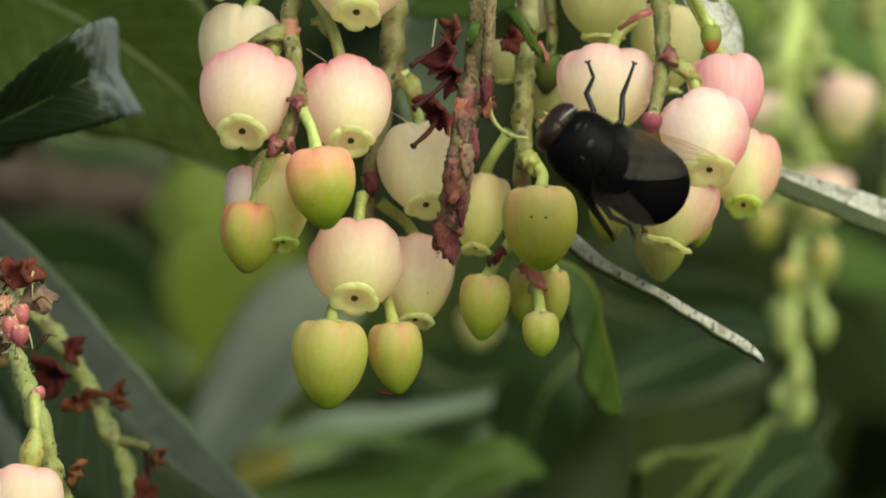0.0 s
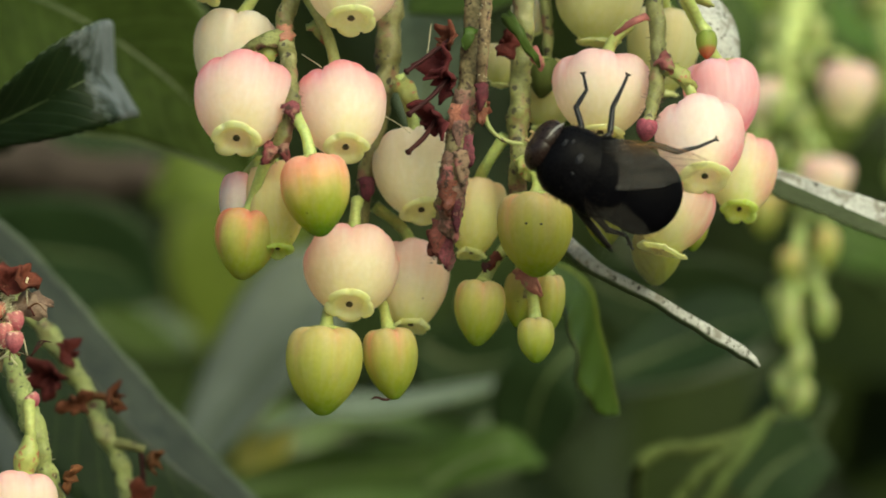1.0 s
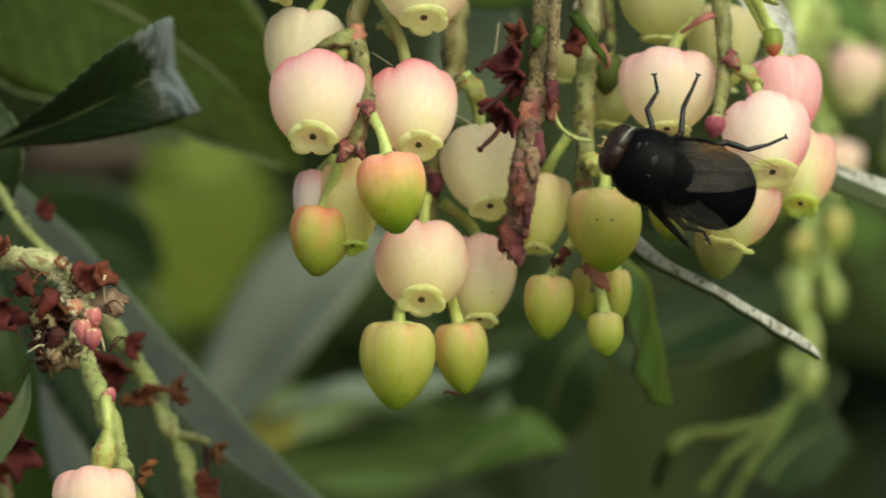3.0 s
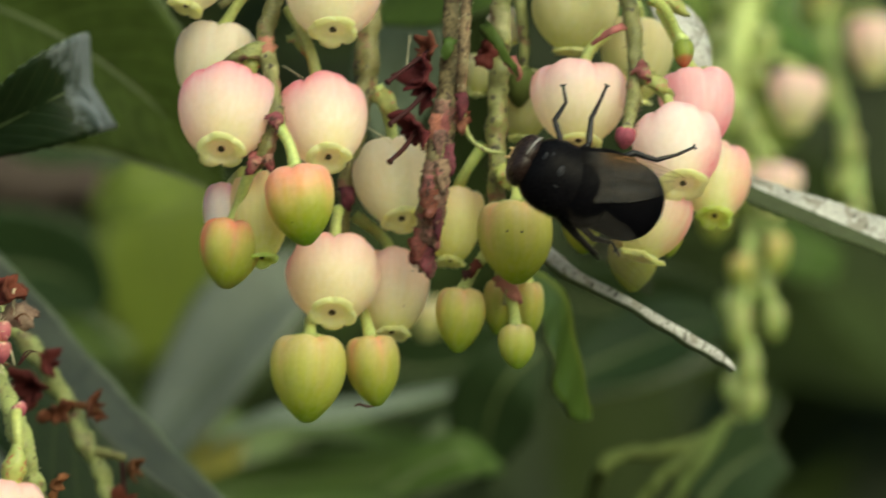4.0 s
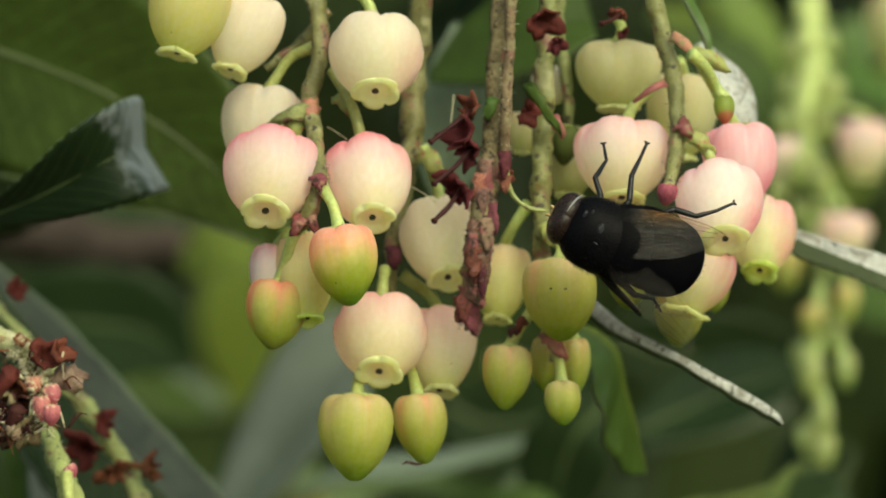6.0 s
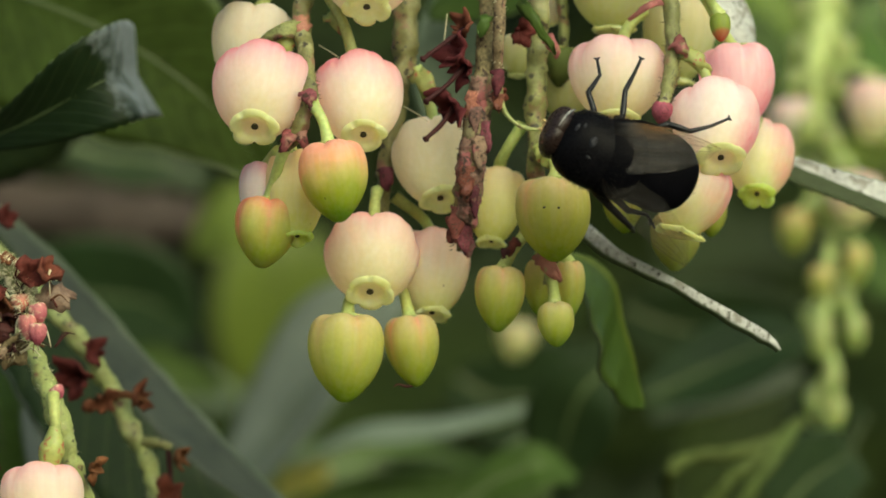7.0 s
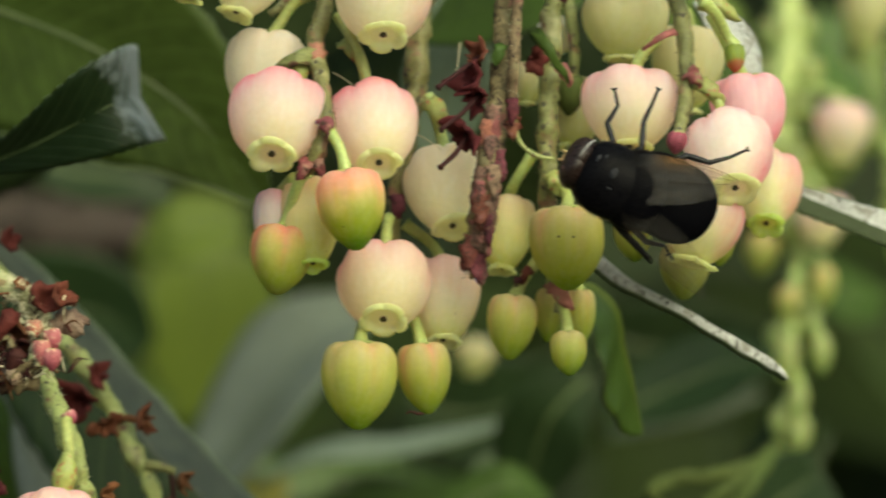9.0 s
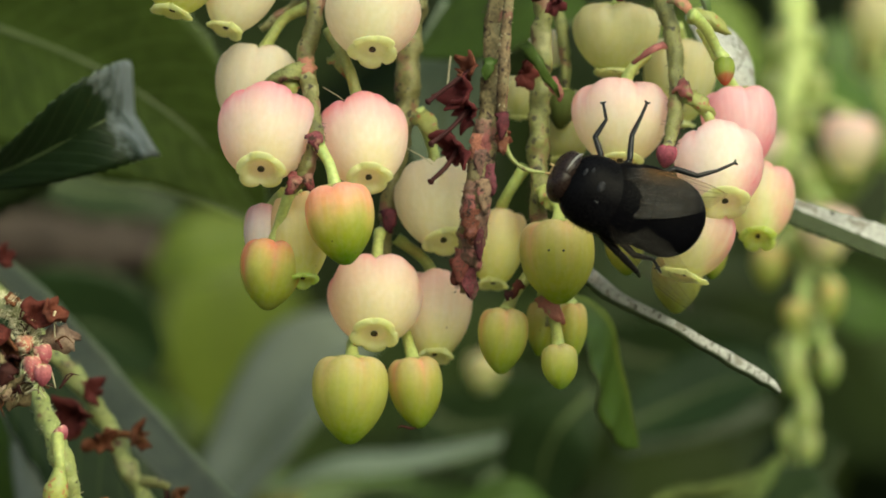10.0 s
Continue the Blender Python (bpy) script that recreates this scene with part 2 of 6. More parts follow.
M_PEDICEL = plant("pedicel", [(0.0, (0.42, 0.49, 0.17))], vary=0.25, vary_scale=500, bump=0.5, rough=0.45, sss=0.3, translucent=0.2)
M_BROWN = plant("stem_withered", [(0.0, (0.125, 0.09, 0.055))], dots=0.26, vary=0.6, vary_scale=600, rough=0.8, bump=1.0,
                gloss=0.2,
                speck=[((0.19, 0.085, 0.075), 450, 0.55), ((0.17, 0.15, 0.085), 700, 0.45), ((0.035, 0.022, 0.018), 1900, 0.5)])
M_ROT = plant("bract_withered", [(0.0, (0.105, 0.026, 0.027))], vary=0.55, vary_scale=900, gloss=0.2, rough=0.8, speck=[((0.17, 0.075, 0.07), 900, 0.4), ((0.02, 0.012, 0.01), 1700, 0.4)], bump=1.0)
M_WINE = plant("bract_wine", [(0.0, (0.18, 0.052, 0.052))], vary=0.5, vary_scale=800, gloss=0.2, rough=0.8, speck=[((0.24, 0.13, 0.10), 700, 0.4), ((0.05, 0.025, 0.02), 1500, 0.45)], bump=1.0)
M_CALYX = plant("calyx_withered", [(0.0, (0.085, 0.021, 0.018))], vary=0.35, vary_scale=900, rough=0.75, gloss=0.12, bump=0.9)
M_RUST = plant("calyx_rust", [(0.0, (0.10, 0.033, 0.019))], vary=0.4, vary_scale=900, gloss=0.15, rough=0.75, bump=0.9)
M_STYLE = plant("style_withered", [(0.0, (0.035, 0.010, 0.010))], vary=0.2, gloss=0.15, rough=0.7)
M_BRACT = plant("bract_pink", [(0.0, (0.29, 0.105, 0.085))], vary=0.4, vary_scale=900, rough=0.65, sss=0.15, speck=((0.20, 0.17, 0.07), 1100, 0.55), bump=0.6)
M_SEPAL = plant("sepal", [(0.0, (0.28, 0.31, 0.09))], vary=0.2, rough=0.5, sss=0.15, speck=((0.30, 0.08, 0.05), 1800, 0.5))
M_TATTER = plant("bract_tattered", [(0.0, (0.20, 0.20, 0.075))], vary=0.4, vary_scale=900, rough=0.7, bump=0.8, translucent=0.2, speck=[((0.12, 0.06, 0.04), 800, 0.5), ((0.03, 0.02, 0.015), 1600, 0.4)])
M_HAIR = plant("hair", [(0.0, (0.62, 0.58, 0.40))], rough=0.6)
M_HAIR_DARK = plant("hair_dark", [(0.0, (0.05, 0.03, 0.02))], rough=0.6)
M_LEAF = plant("leaf_upper", [(0.0, (0.035, 0.059, 0.010))], vary=0.3, vary_scale=120, rough=0.5, gloss=0.14, bump=0.35, bump_scale=900, translucent=0.12, veins=0.12)
# Darker copy of leaf_upper: on the deep leaves it carries their shade.
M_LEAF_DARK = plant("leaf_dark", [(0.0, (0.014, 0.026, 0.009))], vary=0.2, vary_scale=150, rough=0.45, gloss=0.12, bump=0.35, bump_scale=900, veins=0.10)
# The bloom argument paints the bent tip's grey sheen into the colour.
M_LEAF_SHEEN_TIP = plant("leaf_dark_sheen_tip", [(0.0, (0.010, 0.019, 0.006))], vary=0.25, vary_scale=200, rough=0.45, gloss=0.15, bump=0.5, bump_scale=900, veins=0.06, bloom=((0.17, 0.195, 0.21), 0.57, 0.70))
M_LEAF_MID = plant("leaf_mid", [(0.0, (0.040, 0.072, 0.013))], vary=0.25, vary_scale=110, rough=0.5, gloss=0.2, bump=0.3, bump_scale=900, translucent=0.25, veins=0.12)
M_LEAF_FRESH = plant("leaf_fresh", [(0.0, (0.075, 0.14, 0.018))], vary=0.2, vary_scale=100, rough=0.4, bump=0.3, bump_scale=900, translucent=0.4, veins=0.15)
M_PAPER = plant("petal_papery", [(0.0, (0.40, 0.30, 0.22))], vary=0.4, vary_scale=900, rough=0.6, translucent=0.5, bump=1.0, bump_scale=1500, speck=((0.20, 0.10, 0.06), 700, 0.4))
M_CRUST = plant("crust_withered", [(0.0, (0.15, 0.085, 0.066))], vary=0.5, vary_scale=700, rough=0.85, bump=1.0, speck=[((0.20, 0.062, 0.064), 650, 0.7), ((0.36, 0.16, 0.15), 800, 0.4), ((0.03, 0.018, 0.014), 1700, 0.55)])
M_PINK_BUD = plant("bud_pink", [(0.0, (0.44, 0.085, 0.10)), (1.0, (0.38, 0.15, 0.13))], vary=0.4, vary_scale=900, rough=0.7, sss=0.2, bump=1.0, bump_scale=1500, speck=[((0.52, 0.36, 0.28), 1000, 0.5), ((0.16, 0.05, 0.045), 1300, 0.4)])
# Brighter copy of leaf_fresh: soft light is put into its colour.
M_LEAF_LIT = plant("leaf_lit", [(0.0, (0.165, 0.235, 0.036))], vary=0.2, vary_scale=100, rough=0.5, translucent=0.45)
M_LEAF_BACK = plant("leaf_under", [(0.0, (0.095, 0.13, 0.06))], vary=0.15, vary_scale=200, rough=0.5, bump=0.4, translucent=0.15, veins=0.2)
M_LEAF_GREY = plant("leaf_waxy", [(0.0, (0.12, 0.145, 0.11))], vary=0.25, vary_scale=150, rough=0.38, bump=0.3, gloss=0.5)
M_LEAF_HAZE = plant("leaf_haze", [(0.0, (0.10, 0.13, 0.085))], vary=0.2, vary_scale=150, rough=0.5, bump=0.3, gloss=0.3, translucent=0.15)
# Paler copy of leaf_waxy: the sky's reflection is put into its colour.
M_LEAF_SKY = plant("leaf_sky_sheen", [(0.0, (0.155, 0.18, 0.138))], vary=0.25, vary_scale=150, rough=0.38, bump=0.3)
# Underside green with shade put into it: a darker copy of leaf_under.
M_LEAF_SHADE = plant("leaf_under_shade", [(0.0, (0.045, 0.056, 0.030))], vary=0.2, vary_scale=200, rough=0.75, bump=0.4, gloss=0.06)
M_LEAF_FROST = plant("leaf_frosted", [(0.0, (0.31, 0.32, 0.31))], dots=0.2, vary=0.35, vary_scale=500, rough=0.65, speck=[((0.19, 0.185, 0.16), 900, 0.6), ((0.06, 0.06, 0.045), 2400, 0.45)], bump=1.0)
M_LEAF_SLATE = plant("leaf_slate", [(0.0, (0.043, 0.050, 0.036))], vary=0.5, vary_scale=110, rough=0.42, bump=0.4, gloss=0.28)
M_LEAF_YELLOW = plant("leaf_yellow", [(0.0, (0.20, 0.18, 0.035))], vary=0.2, rough=0.5, translucent=0.3)
M_RIB = plant("midrib", [(0.0, (0.065, 0.09, 0.028))], vary=0.1, rough=0.5)
M_FAR_PINK = plant("petal_far", [(0.0, (0.66, 0.72, 0.38)), (0.32, (0.80, 0.76, 0.54)), (0.6, (0.90, 0.75, 0.67)), (0.95, (0.92, 0.67, 0.68))], crease=(0.85, 0.5, 0.5), **PETAL)
M_FAR_BUD_WARM = plant("bud_far_warm", [(0.0, (0.28, 0.36, 0.08)), (0.5, (0.42, 0.45, 0.14)), (1.0, (0.62, 0.48, 0.25))], **BUD)
M_FAR_BUD = plant("bud_far", [(0.0, (0.36, 0.47, 0.14)), (1.0, (0.46, 0.51, 0.25))], **BUD)
M_BUD_RED = plant("bud_red_tip", [(0.0, (0.50, 0.10, 0.07)), (0.32, (0.46, 0.20, 0.09)), (0.45, (0.30, 0.38, 0.08)), (1.0, (0.27, 0.35, 0.08))], **BUD)
M_OLIVE = plant("stem_olive", [(0.0, (0.060, 0.080, 0.022))], vary=0.2, rough=0.6, gloss=0.12)
M_CRIMSON = plant("bud_crimson", [(0.0, (0.27, 0.05, 0.055))], vary=0.5, vary_scale=900, rough=0.7, sss=0.1, bump=1.0, bump_scale=1800, speck=[((0.07, 0.02, 0.018), 1200, 0.5), ((0.42, 0.18, 0.16), 1500, 0.3)])
M_BARK = plant("bark", [(0.0, (0.045, 0.034, 0.024))], vary=0.35, vary_scale=60, rough=0.8, bump=1.0, bump_scale=500)
M_BG_STEM = plant("stem_fresh", [(0.0, (0.40, 0.50, 0.18))], vary=0.15, rough=0.5, sss=0.2)
M_DIRT = plant("ground", [(0.0, (0.045, 0.035, 0.022))], vary=0.5, vary_scale=6, rough=0.9, bump=1.0, bump_scale=60)
M_HEDGE = plant("hedge", [(0.0, (0.028, 0.050, 0.013))], vary=0.5, vary_scale=9, rough=0.5, gloss=0.12, translucent=0.15)
M_SHADE = plant("hedge_shade", [(0.0, (0.026, 0.040, 0.014))], vary=0.5, vary_scale=9, rough=0.9)


# ---- mesh helpers ----
def mesh_object(name, verts, faces, material, parent=None, label="", smooth=True, mats=None, face_mats=None):
    me = bpy.data.meshes.new(name)
    me.from_pydata([tuple(v) for v in verts], [], faces)
    for m in (mats or [material]):
        me.materials.append(m)
    if face_mats is not None:
        me.polygons.foreach_set("material_index", face_mats)
    if smooth:
        me.polygons.foreach_set("use_smooth", [True] * len(me.polygons))
    me.update()
    ob = new(name, me)
    if parent:
        ob.parent = parent
    if label:
        ob["label"] = label
    return ob


def smooth_line(pts, per=6):
    """Catmull-Rom through tuples of any length."""
    pts = [Vector(p) for p in pts]
    if len(pts) == 2:
        return [pts[0].lerp(pts[1], k / per) for k in range(per + 1)]
    out = []
    ext = [pts[0] * 2 - pts[1], *pts, pts[-1] * 2 - pts[-2]]
    for i in range(1, len(ext) - 2):
        a, b, c, d = ext[i - 1:i + 3]
        for k in range(per):
            u = k / per
            out.append(0.5 * ((2 * b) + (c - a) * u + (2 * a - 5 * b + 4 * c - d) * u * u + (3 * b - a - 3 * c + d) * u ** 3))
    out.append(pts[-1])
    return out


def frames(line):
    """Tangent and two normals at each point of a line."""
    out, prev = [], None
    for i, p in enumerate(line):
        t = (line[min(i + 1, len(line) - 1)] - line[max(i - 1, 0)]).normalized()
        if prev is None:
            prev = t.orthogonal().normalized()
        nrm = (prev - t * prev.dot(t)).normalized()
        prev = nrm
        out.append((t, nrm, t.cross(nrm)))
    return out


def tube_mesh(pts, radii, sides=10, per=6, rough=0.0, seed=0):
    """Vertices and faces of a tapering, slightly uneven tube; radii in metres at the given points."""
    rows = smooth4([(p[0], p[1], p[2], r) for p, r in zip(pts, radii)], per)
    line = [Vector(r[:3]) for r in rows]
    verts, faces = [], []
    for i, ((t, a, b), p) in enumerate(zip(frames(line), line)):
        r = max(rows[i][3], 1e-6)
        for k in range(sides):
            th = 2 * math.pi * k / sides
            d = a * math.cos(th) + b * math.sin(th)
            q = p + d * r + Vector((seed, 0, 0))
            w = 1 + rough * (noise.noise(q * 900) + 0.5 * noise.noise(q * 2700))
            verts.append(p + d * r * w)
    n = len(line)
    for i in range(n - 1):
        for k in range(sides):
            j = (k + 1) % sides
            faces.append((i * sides + k, i * sides + j, (i + 1) * sides + j, (i + 1) * sides + k))
    faces.append(tuple(reversed(range(sides))))
    faces.append(tuple(range((n - 1) * sides, n * sides)))
    return verts, faces


def smooth4(rows, per):
    rows = [np.array(r, float) for r in rows]
    if len(rows) == 2:
        return [rows[0] + (rows[1] - rows[0]) * k / per for k in range(per + 1)]
    ext = [rows[0] * 2 - rows[1], *rows, rows[-1] * 2 - rows[-2]]
    out = []
    for i in range(1, len(ext) - 2):
        a, b, c, d = ext[i - 1:i + 3]
        for k in range(per):
            u = k / per
            out.append(0.5 * (2 * b + (c - a) * u + (2 * a - 5 * b + 4 * c - d) * u * u + (3 * b - a - 3 * c + d) * u ** 3))
    out.append(rows[-1])
    return out


def tube(name, pts, radii_mm, material, parent=None, label="", sides=10, per=6, rough=0.25):
    """A tube as one mesh. Under a parent its points are in the parent's space."""
    if not isinstance(radii_mm, (list, tuple)):
        radii_mm = [radii_mm] * len(pts)
    verts, faces = tube_mesh(pts, [r * 0.001 for r in radii_mm], sides, per, rough, len(bpy.data.objects))
    return mesh_object(name, verts, faces, material, parent, label)


def hairs(pts, radius_mm, count, length_mm, material, parent, rng):
    """Fine bristles standing off a stem, joined."""
    line = [Vector(p) for p in smooth_line(pts, 8)]
    fr = frames(line)
    verts, faces = [], []
    for _ in range(count):
        i = rng.randrange(len(line) - 1)
        p = line[i].lerp(line[i + 1], rng.random())
        th = rng.random() * 2 * math.pi
        t, a, b = fr[i]
        d = (a * math.cos(th) + b * math.sin(th) + t * rng.uniform(-0.5, 0.5)).normalized()
        p0 = p + d * radius_mm * 0.00085
        tip = p0 + d * length_mm * 0.001 * rng.uniform(0.5, 1.2)
        side = d.orthogonal().normalized() * (0.000045 if count > 900 else 0.000034)
        up = d.cross(side)
        n = len(verts)
        verts += [p0 + side, p0 - side * 0.5 + up, p0 - side * 0.5 - up, tip]
        faces += [(n, n + 1, n + 3), (n + 1, n + 2, n + 3), (n + 2, n, n + 3)]
    ob = mesh_object("hair", verts, faces, material, parent)
    ob["kind"] = "stuff"
    return ob


def lathe(profile, segs, shape):
    """profile: (radius, along) rows; shape(theta, radius, along) gives the vertex."""
    verts, faces = [], []
    for r, s in profile:
        for k in range(segs):
            verts.append(shape(2 * math.pi * k / segs, r, s))
    n = len(profile)
    for i in range(n - 1):
        for k in range(segs):
            j = (k + 1) % segs
            faces.append((i * segs + k, (i + 1) * segs + k, (i + 1) * segs + j, i * segs + j))
    return verts, faces


def resample(profile, per=4):
    return [(max(p[0], 0.0), p[1]) for p in smooth4(profile, per)]


def hang(name, top, mouth, spin):
    """An empty at the top of a hanging flower, its own z axis pointing back up along the flower."""
    holder = new(name)
    axis = (mouth - top).normalized()
    q = Vector((0, 0, -1)).rotation_difference(axis)
    holder.matrix_world = Matrix.Translation(top) @ q.to_matrix().to_4x4() @ Matrix.Rotation(spin, 4, "Z")
    return holder


def set_blush(ob, values):
    at = ob.data.attributes.new("blush", "FLOAT", "POINT")
    at.data.foreach_set("value", values)


COROLLA = [(0.0, 0.05), (0.30, 0.015), (0.60, 0.0), (0.83, 0.045), (0.955, 0.13), (1.0, 0.25), (0.99, 0.36), (0.935, 0.49), (0.83, 0.63),
           (0.68, 0.765), (0.52, 0.87), (0.40, 0.925), (0.35, 0.955)]
MOUTH = [(0.0, 0.93), (0.18, 0.933), (0.27, 0.947), (0.32, 0.975), (0.36, 0.998), (0.41, 1.008), (0.46, 1.0), (0.485, 0.983),
         (0.47, 0.971), (0.42, 0.982), (0.38, 0.97), (0.355, 0.93), (0.34, 0.90)]
BUD_SHAPE = [(0.0, 0.03), (0.28, 0.005), (0.55, 0.008), (0.79, 0.05), (0.93, 0.13), (0.99, 0.235), (1.0, 0.33), (0.97, 0.45), (0.885, 0.58), (0.74, 0.71),
             (0.56, 0.82), (0.395, 0.90), (0.28, 0.948), (0.195, 0.978), (0.11, 0.995), (0.0, 1.0)]
PLUMP_SHAPE = [(r + 0.42 * s * (1 - s) ** 0.9 * max(0.0, s - 0.3), s) for r, s in BUD_SHAPE]


def pedicel_and_calyx(holder, pedicel, w, rng, calyx_mat, sepals=5):
    inv = holder.matrix_world.inverted()
    verts, faces = [], []
    for k in range(sepals):
        th = 2 * math.pi * (k + rng.uniform(-0.1, 0.1)) / sepals
        d, side = Vector((math.cos(th), math.sin(th), 0)), Vector((-math.sin(th), math.cos(th), 0))
        n = len(verts)
        up = Vector((0, 0, 1))
        for u in (0.0, 0.35, 0.7, 1.0):
            wd = (0.10 * (1 - u) ** 0.7 + 0.008) * w
            c = d * w * (0.05 + 0.19 * u) + up * w * (0.05 - 0.03 * u * u)
            verts += [c - side * wd, c + up * w * 0.02, c + side * wd]
        for i in range(3):
            a = n + i * 3
            faces += [(a, a + 3, a + 4, a + 1), (a + 1, a + 4, a + 5, a + 2)]
    sep = mesh_object("calyx", verts, faces, calyx_mat, holder)
    mod = sep.modifiers.new("thickness", "SOLIDIFY")
    mod.thickness = 0.00018
    if pedicel:
        pts = [Vector((0, 0, -0.02 * w))] + [inv @ p for p in pedicel]
        rad = [0.55] + [0.42] * (len(pts) - 2) + [0.5]
        tube("pedicel", pts, rad, M_PEDICEL, holder, rough=0.1)


def flower(top, mouth, width_mm, material=None, pedicel=(), label="", seed=0, blush=0.6, lobes=1.0, rosy=None, turn=None, lip=None, flare=1.0, group="flowers of the racemes"):
    """An urn-shaped flower with five swollen shoulders and a small rolled-back lip."""
    material = material or M_PINK
    rng = random.Random(seed)
    spin = rng.uniform(0, 1.25)
    holder = hang("flower", top, mouth, spin if turn is None else turn)
    L, w = (mouth - top).length, width_mm * 0.001
    R = w / 2
    tone = [rng.uniform(0.2, 1.0) for _ in range(5)]
    lean = [rng.uniform(0.97, 1.03) for _ in range(5)]

    def lobe(th):
        return 0.8 * abs(math.cos(2.5 * th)) ** 0.45 + 0.2 * abs(math.cos(5 * th + 0.6)) ** 0.5

    def body(th, r, s):
        b = lobe(th)
        k = int((th / (2 * math.pi) * 5 + 0.5) % 5)
        wgt = max(0.0, 1 - s / 0.62) ** 1.2 * lobes
        rr = R * r * (1 - 0.17 * (1 - b) * wgt) * (1 + (lean[k] - 1) * wgt * b)
        z = -L * s + L * 0.09 * (b - 0.5) * wgt * min(r * 1.1, 1.0)
        return Vector((rr * math.cos(th), rr * math.sin(th), z))

    prof = resample(COROLLA)
    verts, faces = lathe(prof, 60, body)
    cor = mesh_object("corolla", verts, faces, material, holder)
    vals = []
    flush = (holder.matrix_world.to_3x3().inverted() @ Vector(rosy)).normalized() if rosy else None
    for r, s in prof:
        for k in range(60):
            th = 2 * math.pi * k / 60
            idx = int((th / (2 * math.pi) * 5) % 5)
            f = max(0.0, 1 - s / 0.62)
            if flush:
                d = Vector((math.cos(th) * r, math.sin(th) * r, 1.1 * (0.45 - s))).normalized().dot(flush)
                vals.append(min(1.0, max(0.0, (d - 0.3) / 0.7) ** 1.3 + 0.5 * blush * f * (1 - lobe(th))))
                continue
            vals.append(blush * f * min(1.0, 0.35 * tone[idx] + 0.9 * (1 - lobe(th)) * tone[(idx + 2) % 5]))
    set_blush(cor, vals)

    ragged = [rng.uniform(0.6, 1.4) for _ in range(5)]

    def mouth_shape(th, r, s):
        l = abs(math.cos(2.5 * th)) ** 0.5
        k = int((th / (2 * math.pi) * 5 + 0.5) % 5)
        ex = max(0.0, r - 0.34) / 0.15
        rr = R * (r + max(0.0, r - 0.34) * (flare - 1) + 0.06 * ex * (l - 0.62) * ragged[k] * 1.8)
        z = -L * s + L * 0.05 * ex * (1 - l) * ragged[k] + L * 0.02 * ex * math.sin(th * 2 + seed)
        return Vector((rr * math.cos(th), rr * math.sin(th), z))

    verts, faces = lathe(resample(MOUTH, 3), 50, mouth_shape)
    mesh_object("lip", verts, faces, lip or M_LIP, holder, "pale yellow-green rolled lip")
    tube("stigma", [Vector((0, 0, -L * 0.92)), Vector((0, 0, -L * 0.955)), Vector((0, 0, -L * 0.965))], [R * 58, R * 76, R * 50], M_STIGMA, holder,
         "dark dot of the stigma", rough=0.0)
    pedicel_and_calyx(holder, pedicel, w, rng, M_SEPAL)
    return tagged(holder, label or "cream urn-shaped flower blushed pink at its shoulders", "flower", group)


def bud(top, tip, width_mm, material=None, pedicel=(), label="", seed=0, blush=0.5, lobes=0.45, turn=None, shape=BUD_SHAPE, group="buds of the racemes"):
    """A closed bud: broad, ribbed shoulders and a blunt tip."""
    material = material or M_BUD
    rng = random.Random(seed)
    spin = rng.uniform(0, 1.25)
    holder = hang("flower_bud", top, tip, spin if turn is None else turn)
    L, R = (tip - top).length, width_mm * 0.0005
    tone = [rng.uniform(0.2, 1.0) for _ in range(5)]

    def body(th, r, s):
        b = abs(math.cos(2.5 * th)) ** 0.7
        wgt = max(0.0, 1 - s) ** 0.6 * lobes
        rr = R * r * (1 - 0.13 * (1 - b) * wgt)
        return Vector((rr * math.cos(th), rr * math.sin(th), -L * s + L * 0.05 * b * max(0.0, 1 - s / 0.4) * min(r * 1.6, 1)))

    prof = resample(shape)
    verts, faces = lathe(prof, 50, body)
    ob = mesh_object("closed_corolla", verts, faces, material, holder)
    vals = []
    for r, s in prof:
        for k in range(50):
            th = 2 * math.pi * k / 50
            idx = int((th / (2 * math.pi) * 5) % 5)
            vals.append(min(1.0, blush * max(0.0, 1 - s / 0.75) * (1 - abs(math.cos(2.5 * th)) ** 0.7) * tone[idx]))
    set_blush(ob, vals)
    pedicel_and_calyx(holder, pedicel, R * 2, rng, M_SEPAL)
    return tagged(holder, label or "closed yellow-green flower bud on its stalk", "flower bud", group)


